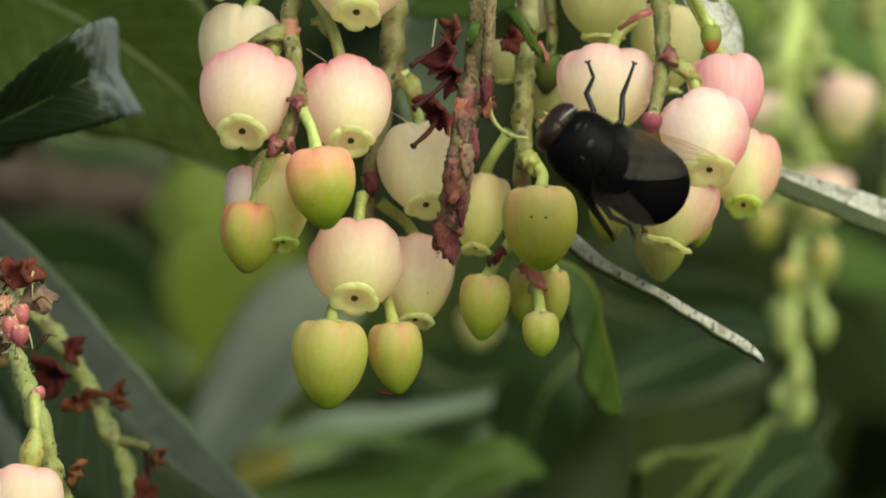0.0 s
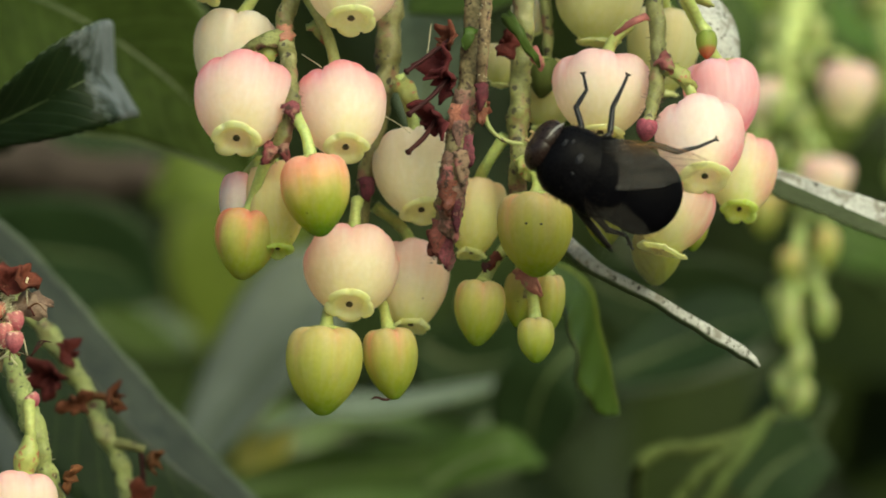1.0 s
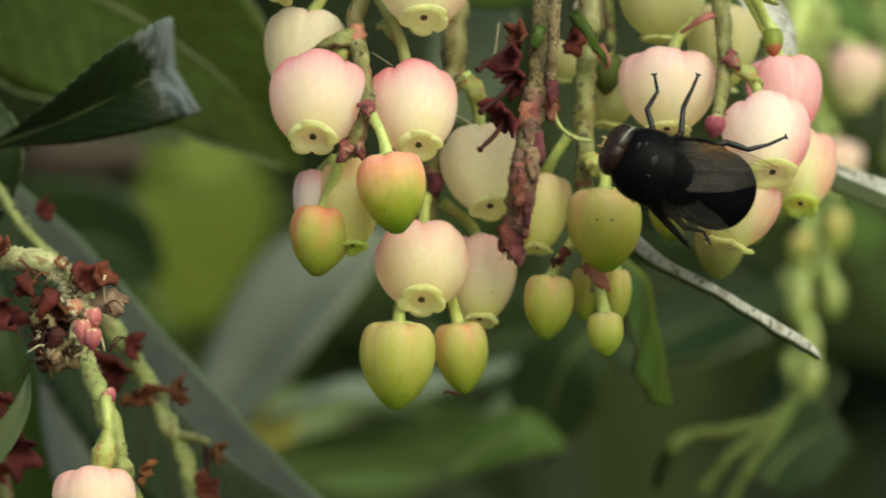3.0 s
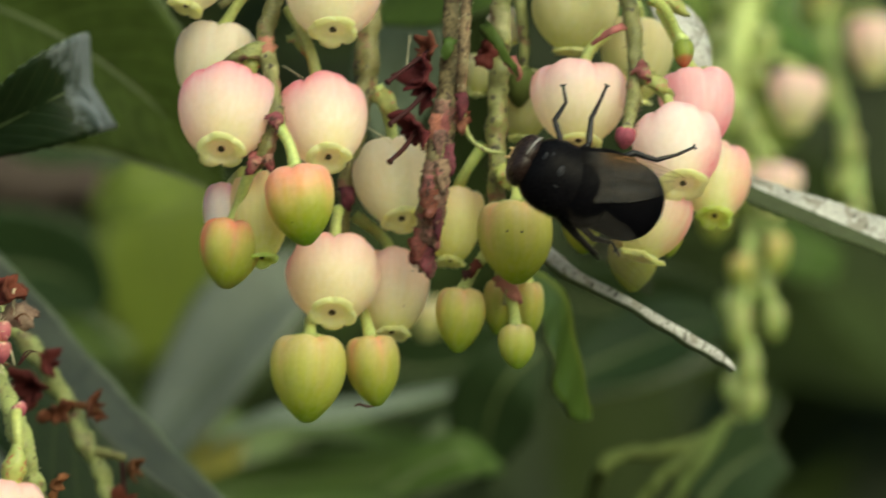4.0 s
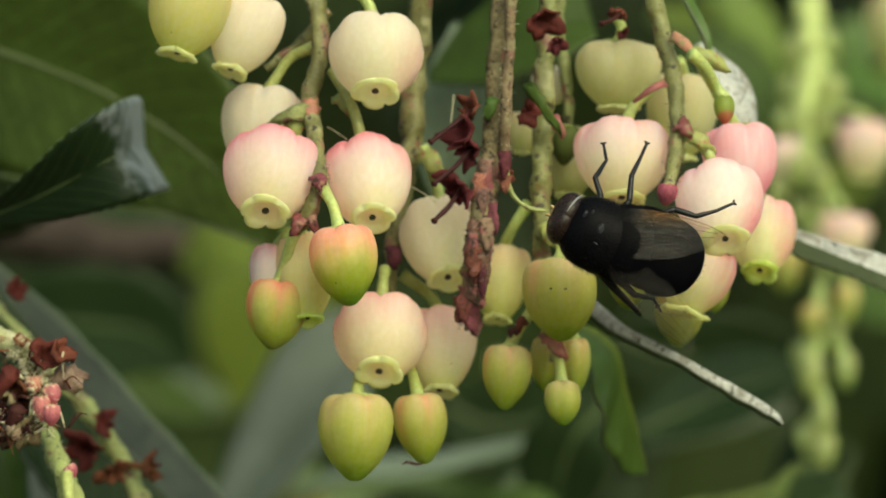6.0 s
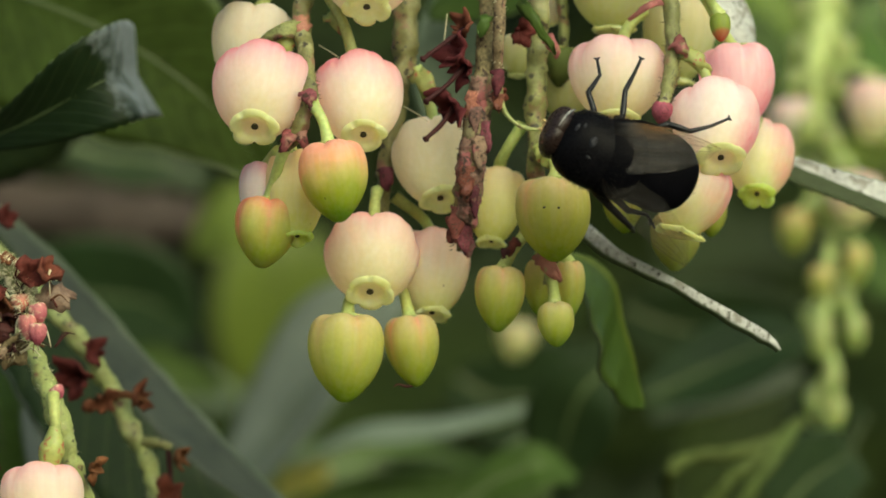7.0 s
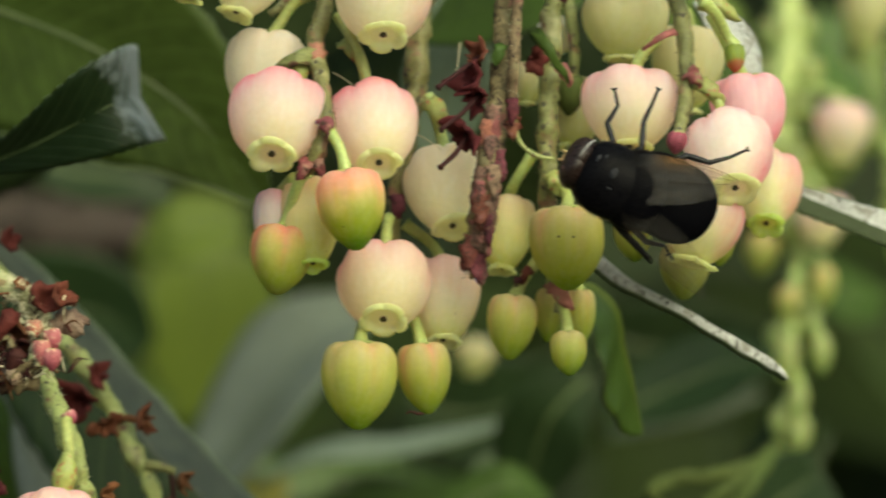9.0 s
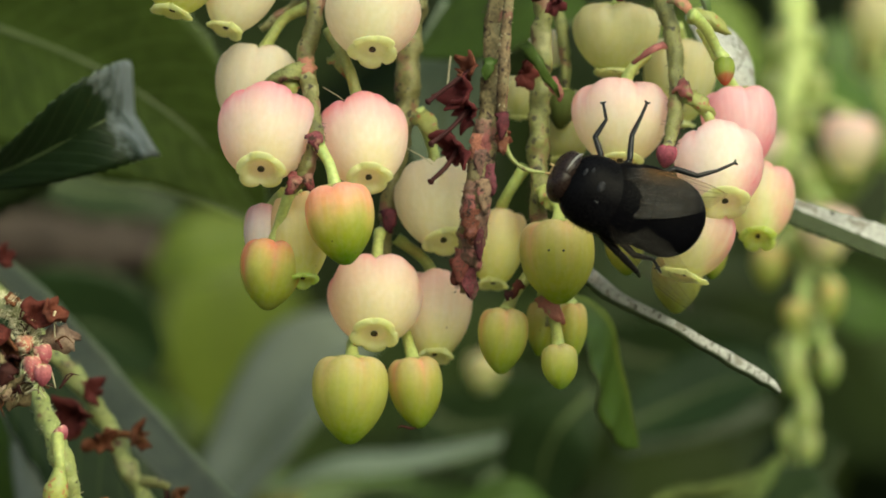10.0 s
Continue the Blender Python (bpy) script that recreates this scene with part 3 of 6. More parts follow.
def leaf(pts, widths_mm, normal, upper, under, label, fold=12.0, curl=0.0, teeth=0.02, thick=0.35, rib=0.5, name="leaf", group="", wave=0.0, half=None, split=None, margin=None):
    """A leaf blade along its midrib: widths at the given points, folded along the rib, with an upper and an under side. split: how far each half reaches, at the given points. margin: material, radius and side of a thickened edge."""
    base = Vector(pts[0])
    rows = smooth4([(*(Vector(p) - base), w * 0.0005) for p, w in zip(pts, widths_mm)], 10)
    line = [Vector(r[:3]) for r in rows]
    nv, n = 6, len(line)
    top, bot, uvs = [], [], []
    nn = Vector(normal)
    for i, p in enumerate(line):
        t = (line[min(i + 1, n - 1)] - line[max(i - 1, 0)]).normalized()
        nn = (nn - t * t.dot(nn)).normalized()
        side = t.cross(nn)
        full = max(rows[i][3], 1e-5)
        u = i / (n - 1) * (len(pts) - 1)
        for k in range(-nv, nv + 1):
            v = k / nv
            w = full * (np.interp(u, range(len(pts)), split[k > 0]) if split else 1.0)
            edge = 1 + teeth * (1 if i % 2 else -1) * (abs(k) == nv)
            a = radians(fold)
            q = p + side * v * w * math.cos(a) * edge + nn * (abs(v) * w * math.sin(a) + curl * w * v * v + wave * w * math.sin(i * 0.55 + v) * abs(v))
            top.append(q + nn * thick * 0.0005)
            bot.append(q - nn * thick * 0.0005)
            uvs.append((i / (n - 1), abs(v)))
    c = 2 * nv + 1
    faces, fm = [], []
    N = len(top)
    for i in range(n - 1):
        for k in range(c - 1):
            a, b, d, e = i * c + k, i * c + k + 1, (i + 1) * c + k + 1, (i + 1) * c + k
            faces.append((a, b, d, e)), fm.append(2 if half and k >= nv else 0)
            faces.append((N + a, N + e, N + d, N + b)), fm.append(1)
        for k in (0, c - 1):
            a, e = i * c + k, (i + 1) * c + k
            faces.append((a, e, N + e, N + a) if k == 0 else (a, N + a, N + e, e)), fm.append(1)
    for i in (0, n - 1):
        for k in range(c - 1):
            a, b = i * c + k, i * c + k + 1
            faces.append((a, N + a, N + b, b) if i == 0 else (a, b, N + b, N + a)), fm.append(1)
    holder = new(name)
    holder.location = base
    blade = mesh_object("blade", top + bot, faces, upper, holder, mats=[upper, under] + ([half] if half else []), face_mats=fm)
    uv = blade.data.uv_layers.new(name="UVMap")
    both = uvs + uvs
    for lp in blade.data.loops:
        uv.data[lp.index].uv = both[lp.vertex_index]
    if rib:
        tube("midrib", [Vector(r[:3]) for r in rows[::5]] + [line[-1]], [rib * (1 - 0.7 * k / (len(rows[::5]))) for k in range(len(rows[::5]) + 1)], M_RIB, holder, per=4, rough=0.05)
    if margin:
        k = 0 if margin[2] < 0 else c - 1
        tube("margin", [(top[i * c + k] + bot[i * c + k]) / 2 for i in range(0, n, 3)], margin[1], margin[0], holder, "paler thickened margin", per=4, sides=8, rough=0.1)
    return tagged(holder, label, "leaf", group)


def stalk(name, pts, radii, material, label, category="stem", hair=0, hair_mat=None, group="", seed=1):
    holder = new(name)
    holder.location = pts[0]
    loc = [Vector(p) - Vector(pts[0]) for p in pts]
    tube("stem", loc, radii, material, holder, rough=0.42, per=14, sides=16)
    if hair:
        mean = sum(radii) / len(radii) if isinstance(radii, (list, tuple)) else radii
        hairs(loc, mean, hair, 0.45, hair_mat or M_HAIR, holder, random.Random(seed))
    return tagged(holder, label, category, group)


def local(holder, p):
    return holder.matrix_world.inverted() @ p if holder.matrix_world != Matrix() else p - holder.location


def scale_leaf(holder, at, direction, length, width, material, name="bract", label="", bulge=1.0):
    """A small pointed bract on a stem; at is in world space."""
    p = at - holder.location
    d = Vector(direction).normalized()
    side = d.cross(Vector((0, -1, 0.2))).normalized()
    nn = side.cross(d)
    verts, faces = [], []
    rng = random.Random(int(length * 1000 + at.x * 1e6))
    us = (0, 0.15, 0.3, 0.45, 0.6, 0.75, 0.88, 1.0)
    for u in us:
        w = width * 0.0005 * (1 - u) ** 0.6 * (0.75 + 0.5 * u) + 0.00003
        c = p + d * length * 0.00085 * u + nn * length * 0.00022 * bulge * math.sin(u * 3.6)
        for v in (-1, -0.5, 0, 0.5, 1):
            jit = Vector((rng.uniform(-1, 1), rng.uniform(-1, 1), rng.uniform(-1, 1))) * width * 0.0001
            verts.append(c + side * w * v * rng.uniform(0.85, 1.1) + nn * w * (0.22 - 0.35 * v * v) + jit)
    for i in range(len(us) - 1):
        for k in range(4):
            a = i * 5 + k
            faces.append((a, a + 1, a + 6, a + 5))
    ob = mesh_object(name, verts, faces, material, holder, label)
    mod = ob.modifiers.new("thickness", "SOLIDIFY")
    mod.thickness = 0.00016
    return ob


def dry_calyx(holder, at, direction, size, material, rng, style=None, name="withered_calyx"):
    """A withered star-shaped calyx, cupped and ragged, with or without its style."""
    p = at - holder.location
    d = Vector(direction).normalized()
    a = d.orthogonal().normalized()
    b = d.cross(a)
    verts, faces = [], []
    segs = 25
    rings = [(0.15, -0.2), (0.46, -0.05), (0.62, 0.25), (0.85, 0.72)]
    ph = rng.uniform(0, 6.28)
    tall = [rng.uniform(0.4, 1.3) for _ in range(5)]
    flare = [rng.uniform(0.5, 1.5) for _ in range(5)]
    for ri, (r, h) in enumerate(rings):
        for k in range(segs):
            th = 2 * math.pi * k / segs
            q = k // 5
            peak = 1 - abs((k % 5) - 2) / 2.6
            hh = h * (tall[q] * (0.12 + 0.98 * peak) if ri == 3 else 1)
            rr = r * (flare[q] if ri == 3 else 1) * (0.8 + 0.35 * peak if ri > 1 else 1) * (1 + rng.uniform(-0.12, 0.12))
            verts.append(p + (a * math.cos(th + ph) + b * math.sin(th + ph)) * rr * size * 0.00055 + d * (hh + rng.uniform(-0.1, 0.1) * (ri > 1)) * size * 0.0006)
    for i in range(3):
        for k in range(segs):
            j = (k + 1) % segs
            faces.append((i * segs + k, i * segs + j, (i + 1) * segs + j, (i + 1) * segs + k))
    faces.append(tuple(range(segs)))
    ob = mesh_object(name, verts, faces, material, holder)
    mod = ob.modifiers.new("thickness", "SOLIDIFY")
    mod.thickness = 0.0002
    if style:
        q = style - holder.location
        e = (q - p).normalized()
        tube("style", [p, p.lerp(q, 0.5) + b * 0.00015, q - e * 0.0002, q, q + e * 0.00015], [0.22, 0.18, 0.17, 0.28, 0.16], M_STYLE, holder, rough=0.2)
    return ob


# ---- ground and shrubbery behind ----
def ground_sheet():
    size, n = 400.0, 40
    verts, faces = [], []
    for j in range(n + 1):
        for i in range(n + 1):
            x, y = ((i / n - 0.5) * 2), ((j / n - 0.5) * 2)
            x, y = math.copysign(abs(x) ** 4, x) * size, math.copysign(abs(y) ** 4, y) * size
            verts.append((x, y, 0.04 * noise.noise(Vector((x * 2, y * 2, 0)))))
    for j in range(n):
        for i in range(n):
            a = j * (n + 1) + i
            faces.append((a, a + 1, a + n + 2, a + n + 1))
    tagged(mesh_object("ground", verts, faces, M_DIRT), "dark bare earth under the shrub", "ground", kind="structure")


def hedge():
    """The shrub's own depth: a closed dark mass standing in for shade, with several hundred leaves before it."""
    rng = random.Random(5)
    verts, faces, nu, nv = [], [], 60, 26

    def mound(a, b):
        """A point of the shrub's dark inside: a lumpy dome standing on the ground."""
        d = Vector((math.cos(a) * math.cos(b), math.sin(a) * math.cos(b), math.sin(b)))
        k = 1 + 0.10 * noise.noise(d * 3.1) + 0.05 * noise.noise(d * 8)
        return Vector((d.x * 1.5 * k, 1.75 + d.y * 1.25 * k, max(0.0, d.z * 2.3 * k)))

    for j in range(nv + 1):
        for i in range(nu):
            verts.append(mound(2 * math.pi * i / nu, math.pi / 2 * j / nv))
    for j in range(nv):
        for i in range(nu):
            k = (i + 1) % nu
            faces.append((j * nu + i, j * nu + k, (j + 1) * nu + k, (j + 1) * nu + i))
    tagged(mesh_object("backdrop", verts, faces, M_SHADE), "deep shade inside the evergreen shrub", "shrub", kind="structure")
    verts, faces = [], []
    for count in range(6200):
        p = mound(rng.uniform(0, 2 * math.pi), math.asin(rng.uniform(0.02, 1)))
        out = p - Vector((0, 1.75, 0.9))
        x, y, z = p + out.normalized() * rng.uniform(-0.03, 0.10)
        if count >= 4800:
            x, y, z = rng.uniform(-0.6, 0.6), rng.uniform(0.36, 0.62), rng.uniform(0.9, 1.56)
        # Unseen leaves overhead, added to shade the background and the left side.
        if count >= 5500:
            x, y, z = rng.uniform(-0.75, 0.2), rng.uniform(0.10, 0.7), rng.uniform(1.56, 1.95)
        L, w = rng.uniform(0.05, 0.10), rng.uniform(0.018, 0.034)
        d = Vector((rng.uniform(-1, 1), rng.uniform(-0.5, 0.5), rng.uniform(-1, 0.5))).normalized()
        nn = Vector((rng.uniform(-0.6, 0.6), -0.6, rng.uniform(0.2, 1))).normalized()
        s = d.cross(nn).normalized()
        nn = s.cross(d)
        p, k = Vector((x, y, z)), len(verts)
        for u, ww in ((0, 0.03), (0.2, 0.7), (0.45, 1.0), (0.75, 0.72), (1, 0.02)):
            c = p + d * L * u - nn * 0.012 * u * u
            verts += [c - s * w * ww * 0.5 + nn * 0.003, c, c + s * w * ww * 0.5 + nn * 0.003]
        for i in range(4):
            a = k + i * 3
            faces += [(a, a + 1, a + 4, a + 3), (a + 1, a + 2, a + 5, a + 4)]
    tagged(mesh_object("foliage", verts, faces, M_HEDGE), "dark evergreen leaves deep in the shrub, with unseen ones added overhead for shade", "foliage", kind="stuff")


ground_sheet()
hedge()

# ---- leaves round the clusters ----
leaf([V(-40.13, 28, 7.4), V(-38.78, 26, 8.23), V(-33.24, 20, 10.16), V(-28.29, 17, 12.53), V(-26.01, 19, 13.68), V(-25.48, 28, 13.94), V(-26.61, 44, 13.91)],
     [0.8, 0.9, 4.2, 7.2, 7.9, 7.6, 5.0], (-0.1, -1, -0.1), M_LEAF_SHEEN_TIP, M_LEAF_GREY, "dark folded leaf with its grey-sheened tip bent away", fold=14, rib=0.28)
leaf([V(-45.08, 36, 14.13), V(-41.9, 30, 10.78), V(-40.19, 28, 7.16), V(-41.71, 30, 2.29), V(-44.7, 36, -1.7)], [2, 5.5, 6, 5, 1], (0.4, -1, 0.1), M_LEAF_DARK, M_LEAF_BACK,
     "dark green curled leaf at the edge of the shrub", fold=25, curl=-0.3, rib=0.3, margin=(M_LEAF_BACK, 0.16, -1))
leaf([V(-56.02, 62, 29.86), V(-41.39, 58, 23.6), V(-30.74, 54, 19.31), V(-21.72, 52, 13.2), V(-15.39, 52, 5.45)], [6, 17, 19, 12, 0.5], (0.1, -1, -0.15), M_LEAF, M_LEAF_BACK,
     "large dark green leaf with a pale midrib behind the flowers", fold=8, rib=0.42, margin=(M_RIB, 0.22, 1))
leaf([V(-58.36, 95, 7.71), V(-48.76, 90, 14.36), V(-38.41, 86, 18.39), V(-28.61, 80, 22.84)], [4, 18, 18, 1], (0.1, -1, -0.1), M_LEAF_DARK, M_LEAF_BACK,
     "broad dark green leaf deeper in the shrub", fold=10, rib=0.5)
leaf([V(-41.34, 6, -17.47), V(-38.62, 4, -14.88), V(-36.63, 3, -11.92), V(-35.9, 3, -9.18)], [1.5, 2.2, 1.5, 0.2], (0.5, -0.8, 0.5), M_LEAF_BACK, M_LEAF_BACK,
     "small narrow fresh green leaf", fold=18, rib=0.2)
# One half's grey sheen and the other's shade are put into two colours.
leaf([V(-43.77, 52, 8), V(-36.08, 48, -0.93), V(-28.97, 44, -10.17), V(-22.04, 42, -17.49), V(-12.01, 42, -23.93)], [1, 10, 14, 13.5, 3], (0.45, -0.85, 0.45), M_LEAF_SLATE, M_LEAF_GREY,
     "long grey-green waxy leaf slanting behind the withered stems", fold=-28, rib=0.2, half=M_LEAF_DARK, thick=0.7, margin=(M_LEAF_HAZE, 0.45, -1))
leaf([V(-41.87, 64, -4.04), V(-40.32, 62, -9.75), V(-39.39, 62, -15.47), V(-38.14, 64, -25.07)], [3, 12, 13, 8], (-0.2, -0.9, 0.4), M_LEAF_FRESH, M_LEAF_BACK,
     "mid-green leaf hanging behind the withered stems", fold=10, rib=0.4)
leaf([V(-37.1, 58, -10.8), V(-36.5, 58, -13.4), V(-35.6, 58, -16.4), V(-34.5, 58, -20)], [0.5, 2.6, 4.2, 5], (0.3, -0.6, 0.8), M_LEAF_GREY, M_LEAF_BACK,
     "pale grey leaf in the gap between the stems", fold=8, rib=0.3)
leaf([V(9.4, 14, 1.5), V(12.41, 12, -1.02), V(15.61, 11, -2.73), V(18.39, 11, -4.40), V(20.73, 11, -5.76), V(22.87, 11, -7.08), V(23.75, 11, -7.85), V(24.15, 11, -8.55)], [1.6, 1.25, 0.95, 0.95, 1.1, 1.0, 0.65, 0.12],
     (0.35, -0.7, 0.65), M_LEAF_FROST, M_LEAF_BACK, "narrow curled leaf edge with a frosted white bloom", thick=0.45, fold=-22, curl=-0.5, rib=0.0, teeth=0.05, wave=0.12)
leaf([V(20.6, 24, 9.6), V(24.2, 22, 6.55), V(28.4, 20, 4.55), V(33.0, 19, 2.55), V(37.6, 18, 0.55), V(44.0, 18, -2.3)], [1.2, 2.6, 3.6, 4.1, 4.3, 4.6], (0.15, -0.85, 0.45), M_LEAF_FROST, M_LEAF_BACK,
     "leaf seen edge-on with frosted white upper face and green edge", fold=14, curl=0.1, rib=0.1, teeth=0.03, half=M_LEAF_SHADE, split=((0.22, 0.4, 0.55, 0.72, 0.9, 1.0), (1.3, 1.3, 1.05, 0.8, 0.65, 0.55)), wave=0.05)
leaf([V(18.41, 18, 20.95), V(20.76, 17, 18.33), V(22.08, 17, 15.92), V(22.8, 18, 13.29)], [2, 4.2, 3.4, 0.8], (0.6, -0.8, 0.3), M_LEAF_FROST, M_LEAF_BACK,
     "grey frosted leaf beside the rose flowers", fold=-15, rib=0.12)
# Lit rim against a shaded half: both are put into the leaf colours.
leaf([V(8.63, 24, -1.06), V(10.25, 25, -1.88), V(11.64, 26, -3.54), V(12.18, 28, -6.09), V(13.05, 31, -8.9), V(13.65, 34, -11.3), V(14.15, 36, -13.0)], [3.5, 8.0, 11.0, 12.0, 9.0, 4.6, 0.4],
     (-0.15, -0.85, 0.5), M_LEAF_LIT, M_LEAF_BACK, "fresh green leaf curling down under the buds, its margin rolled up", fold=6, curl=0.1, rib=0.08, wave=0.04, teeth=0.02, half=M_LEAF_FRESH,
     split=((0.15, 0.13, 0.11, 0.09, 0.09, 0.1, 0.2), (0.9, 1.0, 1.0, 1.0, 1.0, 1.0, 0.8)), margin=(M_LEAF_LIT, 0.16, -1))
leaf([V(-2.75, 60, 19.65), V(1.98, 58, 21.79), V(6.69, 56, 23.43), V(10.95, 56, 24.39)], [1, 8, 9, 5], (0.1, -0.8, 0.6), M_LEAF_MID, M_LEAF_BACK, "mid-green leaf crossing behind the stalks", fold=12, rib=0.2)
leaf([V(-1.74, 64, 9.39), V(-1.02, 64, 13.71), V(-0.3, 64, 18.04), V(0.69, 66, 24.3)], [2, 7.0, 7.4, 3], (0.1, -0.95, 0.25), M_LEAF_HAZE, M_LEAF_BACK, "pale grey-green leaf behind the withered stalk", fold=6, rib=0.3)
leaf([V(16.38, 12, 26.1), V(17.59, 10, 23.48), V(18.62, 9, 21.33), V(19.05, 9, 19.82)], [1.2, 1.3, 1.0, 0.2], (0.7, -0.7, 0.2), M_LEAF_FRESH, M_LEAF_BACK, "tiny green leaf folded at a node", fold=35, rib=0.1)

# deeper leaves, far out of focus
def deep_leaf(pts, widths, nrm, up, text):
    return leaf(pts, widths, nrm, up, M_LEAF_BACK, text, fold=10, rib=0.4, teeth=0.0, group="leaves deep in the shrub")


deep_leaf([V(-26.5, 175, -24.5), V(-19.6, 172, -15.2), V(-13.4, 170, -7.4), V(-6.2, 170, -2.2)], [6, 17, 18, 4], (0.2, -0.45, 0.9), M_LEAF_SKY, "grey-green waxy leaf, the sky's reflection put into its colour")
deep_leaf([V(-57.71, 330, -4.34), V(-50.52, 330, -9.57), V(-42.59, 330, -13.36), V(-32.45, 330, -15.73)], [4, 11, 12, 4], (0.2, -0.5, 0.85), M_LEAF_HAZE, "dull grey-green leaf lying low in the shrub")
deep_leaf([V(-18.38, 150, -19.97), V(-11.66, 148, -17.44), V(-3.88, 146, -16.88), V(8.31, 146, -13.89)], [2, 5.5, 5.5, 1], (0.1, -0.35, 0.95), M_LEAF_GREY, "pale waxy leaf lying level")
deep_leaf([V(17.37, 170, -16.1), V(22.55, 170, -14.4), V(27.16, 170, -13.27), V(32.91, 170, -12.15)], [2, 6, 6, 1], (0.1, -0.5, 0.9), M_LEAF_SLATE, "slate-grey leaf in shade")
deep_leaf([V(2.61, 130, -18.96), V(5.84, 130, -17.9), V(9.61, 130, -17.91)], [2, 4, 1], (0.1, -0.6, 0.8), M_LEAF_BACK, "olive leaf underside low in the shrub")
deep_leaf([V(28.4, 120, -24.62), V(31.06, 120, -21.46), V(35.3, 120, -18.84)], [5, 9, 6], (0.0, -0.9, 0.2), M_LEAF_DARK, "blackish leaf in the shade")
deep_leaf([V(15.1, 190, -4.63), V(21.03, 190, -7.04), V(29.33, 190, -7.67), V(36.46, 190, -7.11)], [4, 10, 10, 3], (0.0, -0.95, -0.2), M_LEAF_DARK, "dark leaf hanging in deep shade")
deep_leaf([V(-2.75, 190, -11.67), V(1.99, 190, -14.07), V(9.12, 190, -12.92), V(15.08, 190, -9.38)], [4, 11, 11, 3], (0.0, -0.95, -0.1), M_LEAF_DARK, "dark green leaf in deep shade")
deep_leaf([V(-22.1, 200, -20.16), V(-13.68, 200, -24.42), V(-4.03, 200, -25.07), V(4.43, 200, -22.7)], [4, 12, 12, 3], (0.0, -0.8, 0.5), M_LEAF_FRESH, "grass-green leaf low in the shrub")
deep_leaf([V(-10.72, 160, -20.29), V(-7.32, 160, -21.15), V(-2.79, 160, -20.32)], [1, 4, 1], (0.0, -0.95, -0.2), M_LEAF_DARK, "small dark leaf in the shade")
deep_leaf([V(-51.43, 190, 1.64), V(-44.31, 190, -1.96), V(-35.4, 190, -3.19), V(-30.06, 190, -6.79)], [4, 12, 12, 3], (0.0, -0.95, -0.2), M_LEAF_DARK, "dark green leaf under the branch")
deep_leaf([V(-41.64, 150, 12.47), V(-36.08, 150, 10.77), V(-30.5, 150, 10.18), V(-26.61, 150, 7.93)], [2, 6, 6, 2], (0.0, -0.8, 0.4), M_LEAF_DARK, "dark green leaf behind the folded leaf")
deep_leaf([V(-29.6, 360, 6.0), V(-29.0, 360, 1.5), V(-28.6, 362, -6.0), V(-29.6, 366, -18.0)], [12, 20, 22, 9], (0.3, -0.6, 0.7), M_LEAF_LIT, "bright green leaf, soft light put into its colour")
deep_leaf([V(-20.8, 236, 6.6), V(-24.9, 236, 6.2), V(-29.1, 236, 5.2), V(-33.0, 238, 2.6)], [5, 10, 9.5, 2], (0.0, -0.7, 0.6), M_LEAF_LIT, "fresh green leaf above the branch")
deep_leaf([V(-21.23, 170, -23.97), V(-17.76, 170, -21.98), V(-15.45, 170, -20.55)], [2, 5, 1], (0.0, -0.9, 0.4), M_LEAF_YELLOW, "yellowing leaf low in the shrub")
deep_leaf([V(-20.64, 150, -25.53), V(-9.49, 150, -23.35), V(2.77, 150, -22.85), V(10.58, 150, -20.66)], [4, 7, 7, 1], (0.0, -0.6, 0.8), M_LEAF_MID, "green leaf low in the shrub")
deep_leaf([V(-1.76, 110, -23.07), V(2.42, 110, -20.49), V(6.06, 110, -19.47), V(9.22, 112, -20.58)], [2, 5, 5, 1], (0.0, -0.7, 0.7), M_LEAF, "dark green leaf low in the shrub")
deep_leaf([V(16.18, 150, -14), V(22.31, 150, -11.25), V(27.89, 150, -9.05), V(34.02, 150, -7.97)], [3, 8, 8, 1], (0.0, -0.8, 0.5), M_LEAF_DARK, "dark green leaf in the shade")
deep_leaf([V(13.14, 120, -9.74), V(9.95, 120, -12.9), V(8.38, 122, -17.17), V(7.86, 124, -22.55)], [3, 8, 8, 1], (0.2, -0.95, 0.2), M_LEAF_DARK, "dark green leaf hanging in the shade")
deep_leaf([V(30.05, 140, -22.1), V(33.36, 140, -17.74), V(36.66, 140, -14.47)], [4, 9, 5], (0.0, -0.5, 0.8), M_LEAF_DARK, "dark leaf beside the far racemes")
deep_leaf([V(23.77, 205, 26.94), V(27.37, 205, 23.86), V(30.96, 205, 19.58), V(32.72, 205, 14.1)], [3, 9, 9, 1], (0.0, -0.7, 0.6), M_LEAF, "dark green leaf behind the far raceme")
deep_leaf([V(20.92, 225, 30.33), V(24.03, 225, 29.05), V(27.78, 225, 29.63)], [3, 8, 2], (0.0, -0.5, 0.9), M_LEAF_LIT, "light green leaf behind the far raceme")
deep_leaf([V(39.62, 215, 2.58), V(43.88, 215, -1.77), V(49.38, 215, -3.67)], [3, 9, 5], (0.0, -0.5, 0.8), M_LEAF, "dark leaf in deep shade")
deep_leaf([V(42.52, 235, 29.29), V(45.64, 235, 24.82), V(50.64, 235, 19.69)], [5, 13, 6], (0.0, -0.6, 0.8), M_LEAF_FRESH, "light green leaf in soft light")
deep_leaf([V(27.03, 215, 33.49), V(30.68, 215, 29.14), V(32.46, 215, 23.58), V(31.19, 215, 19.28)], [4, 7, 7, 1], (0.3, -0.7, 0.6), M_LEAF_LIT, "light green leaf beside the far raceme")
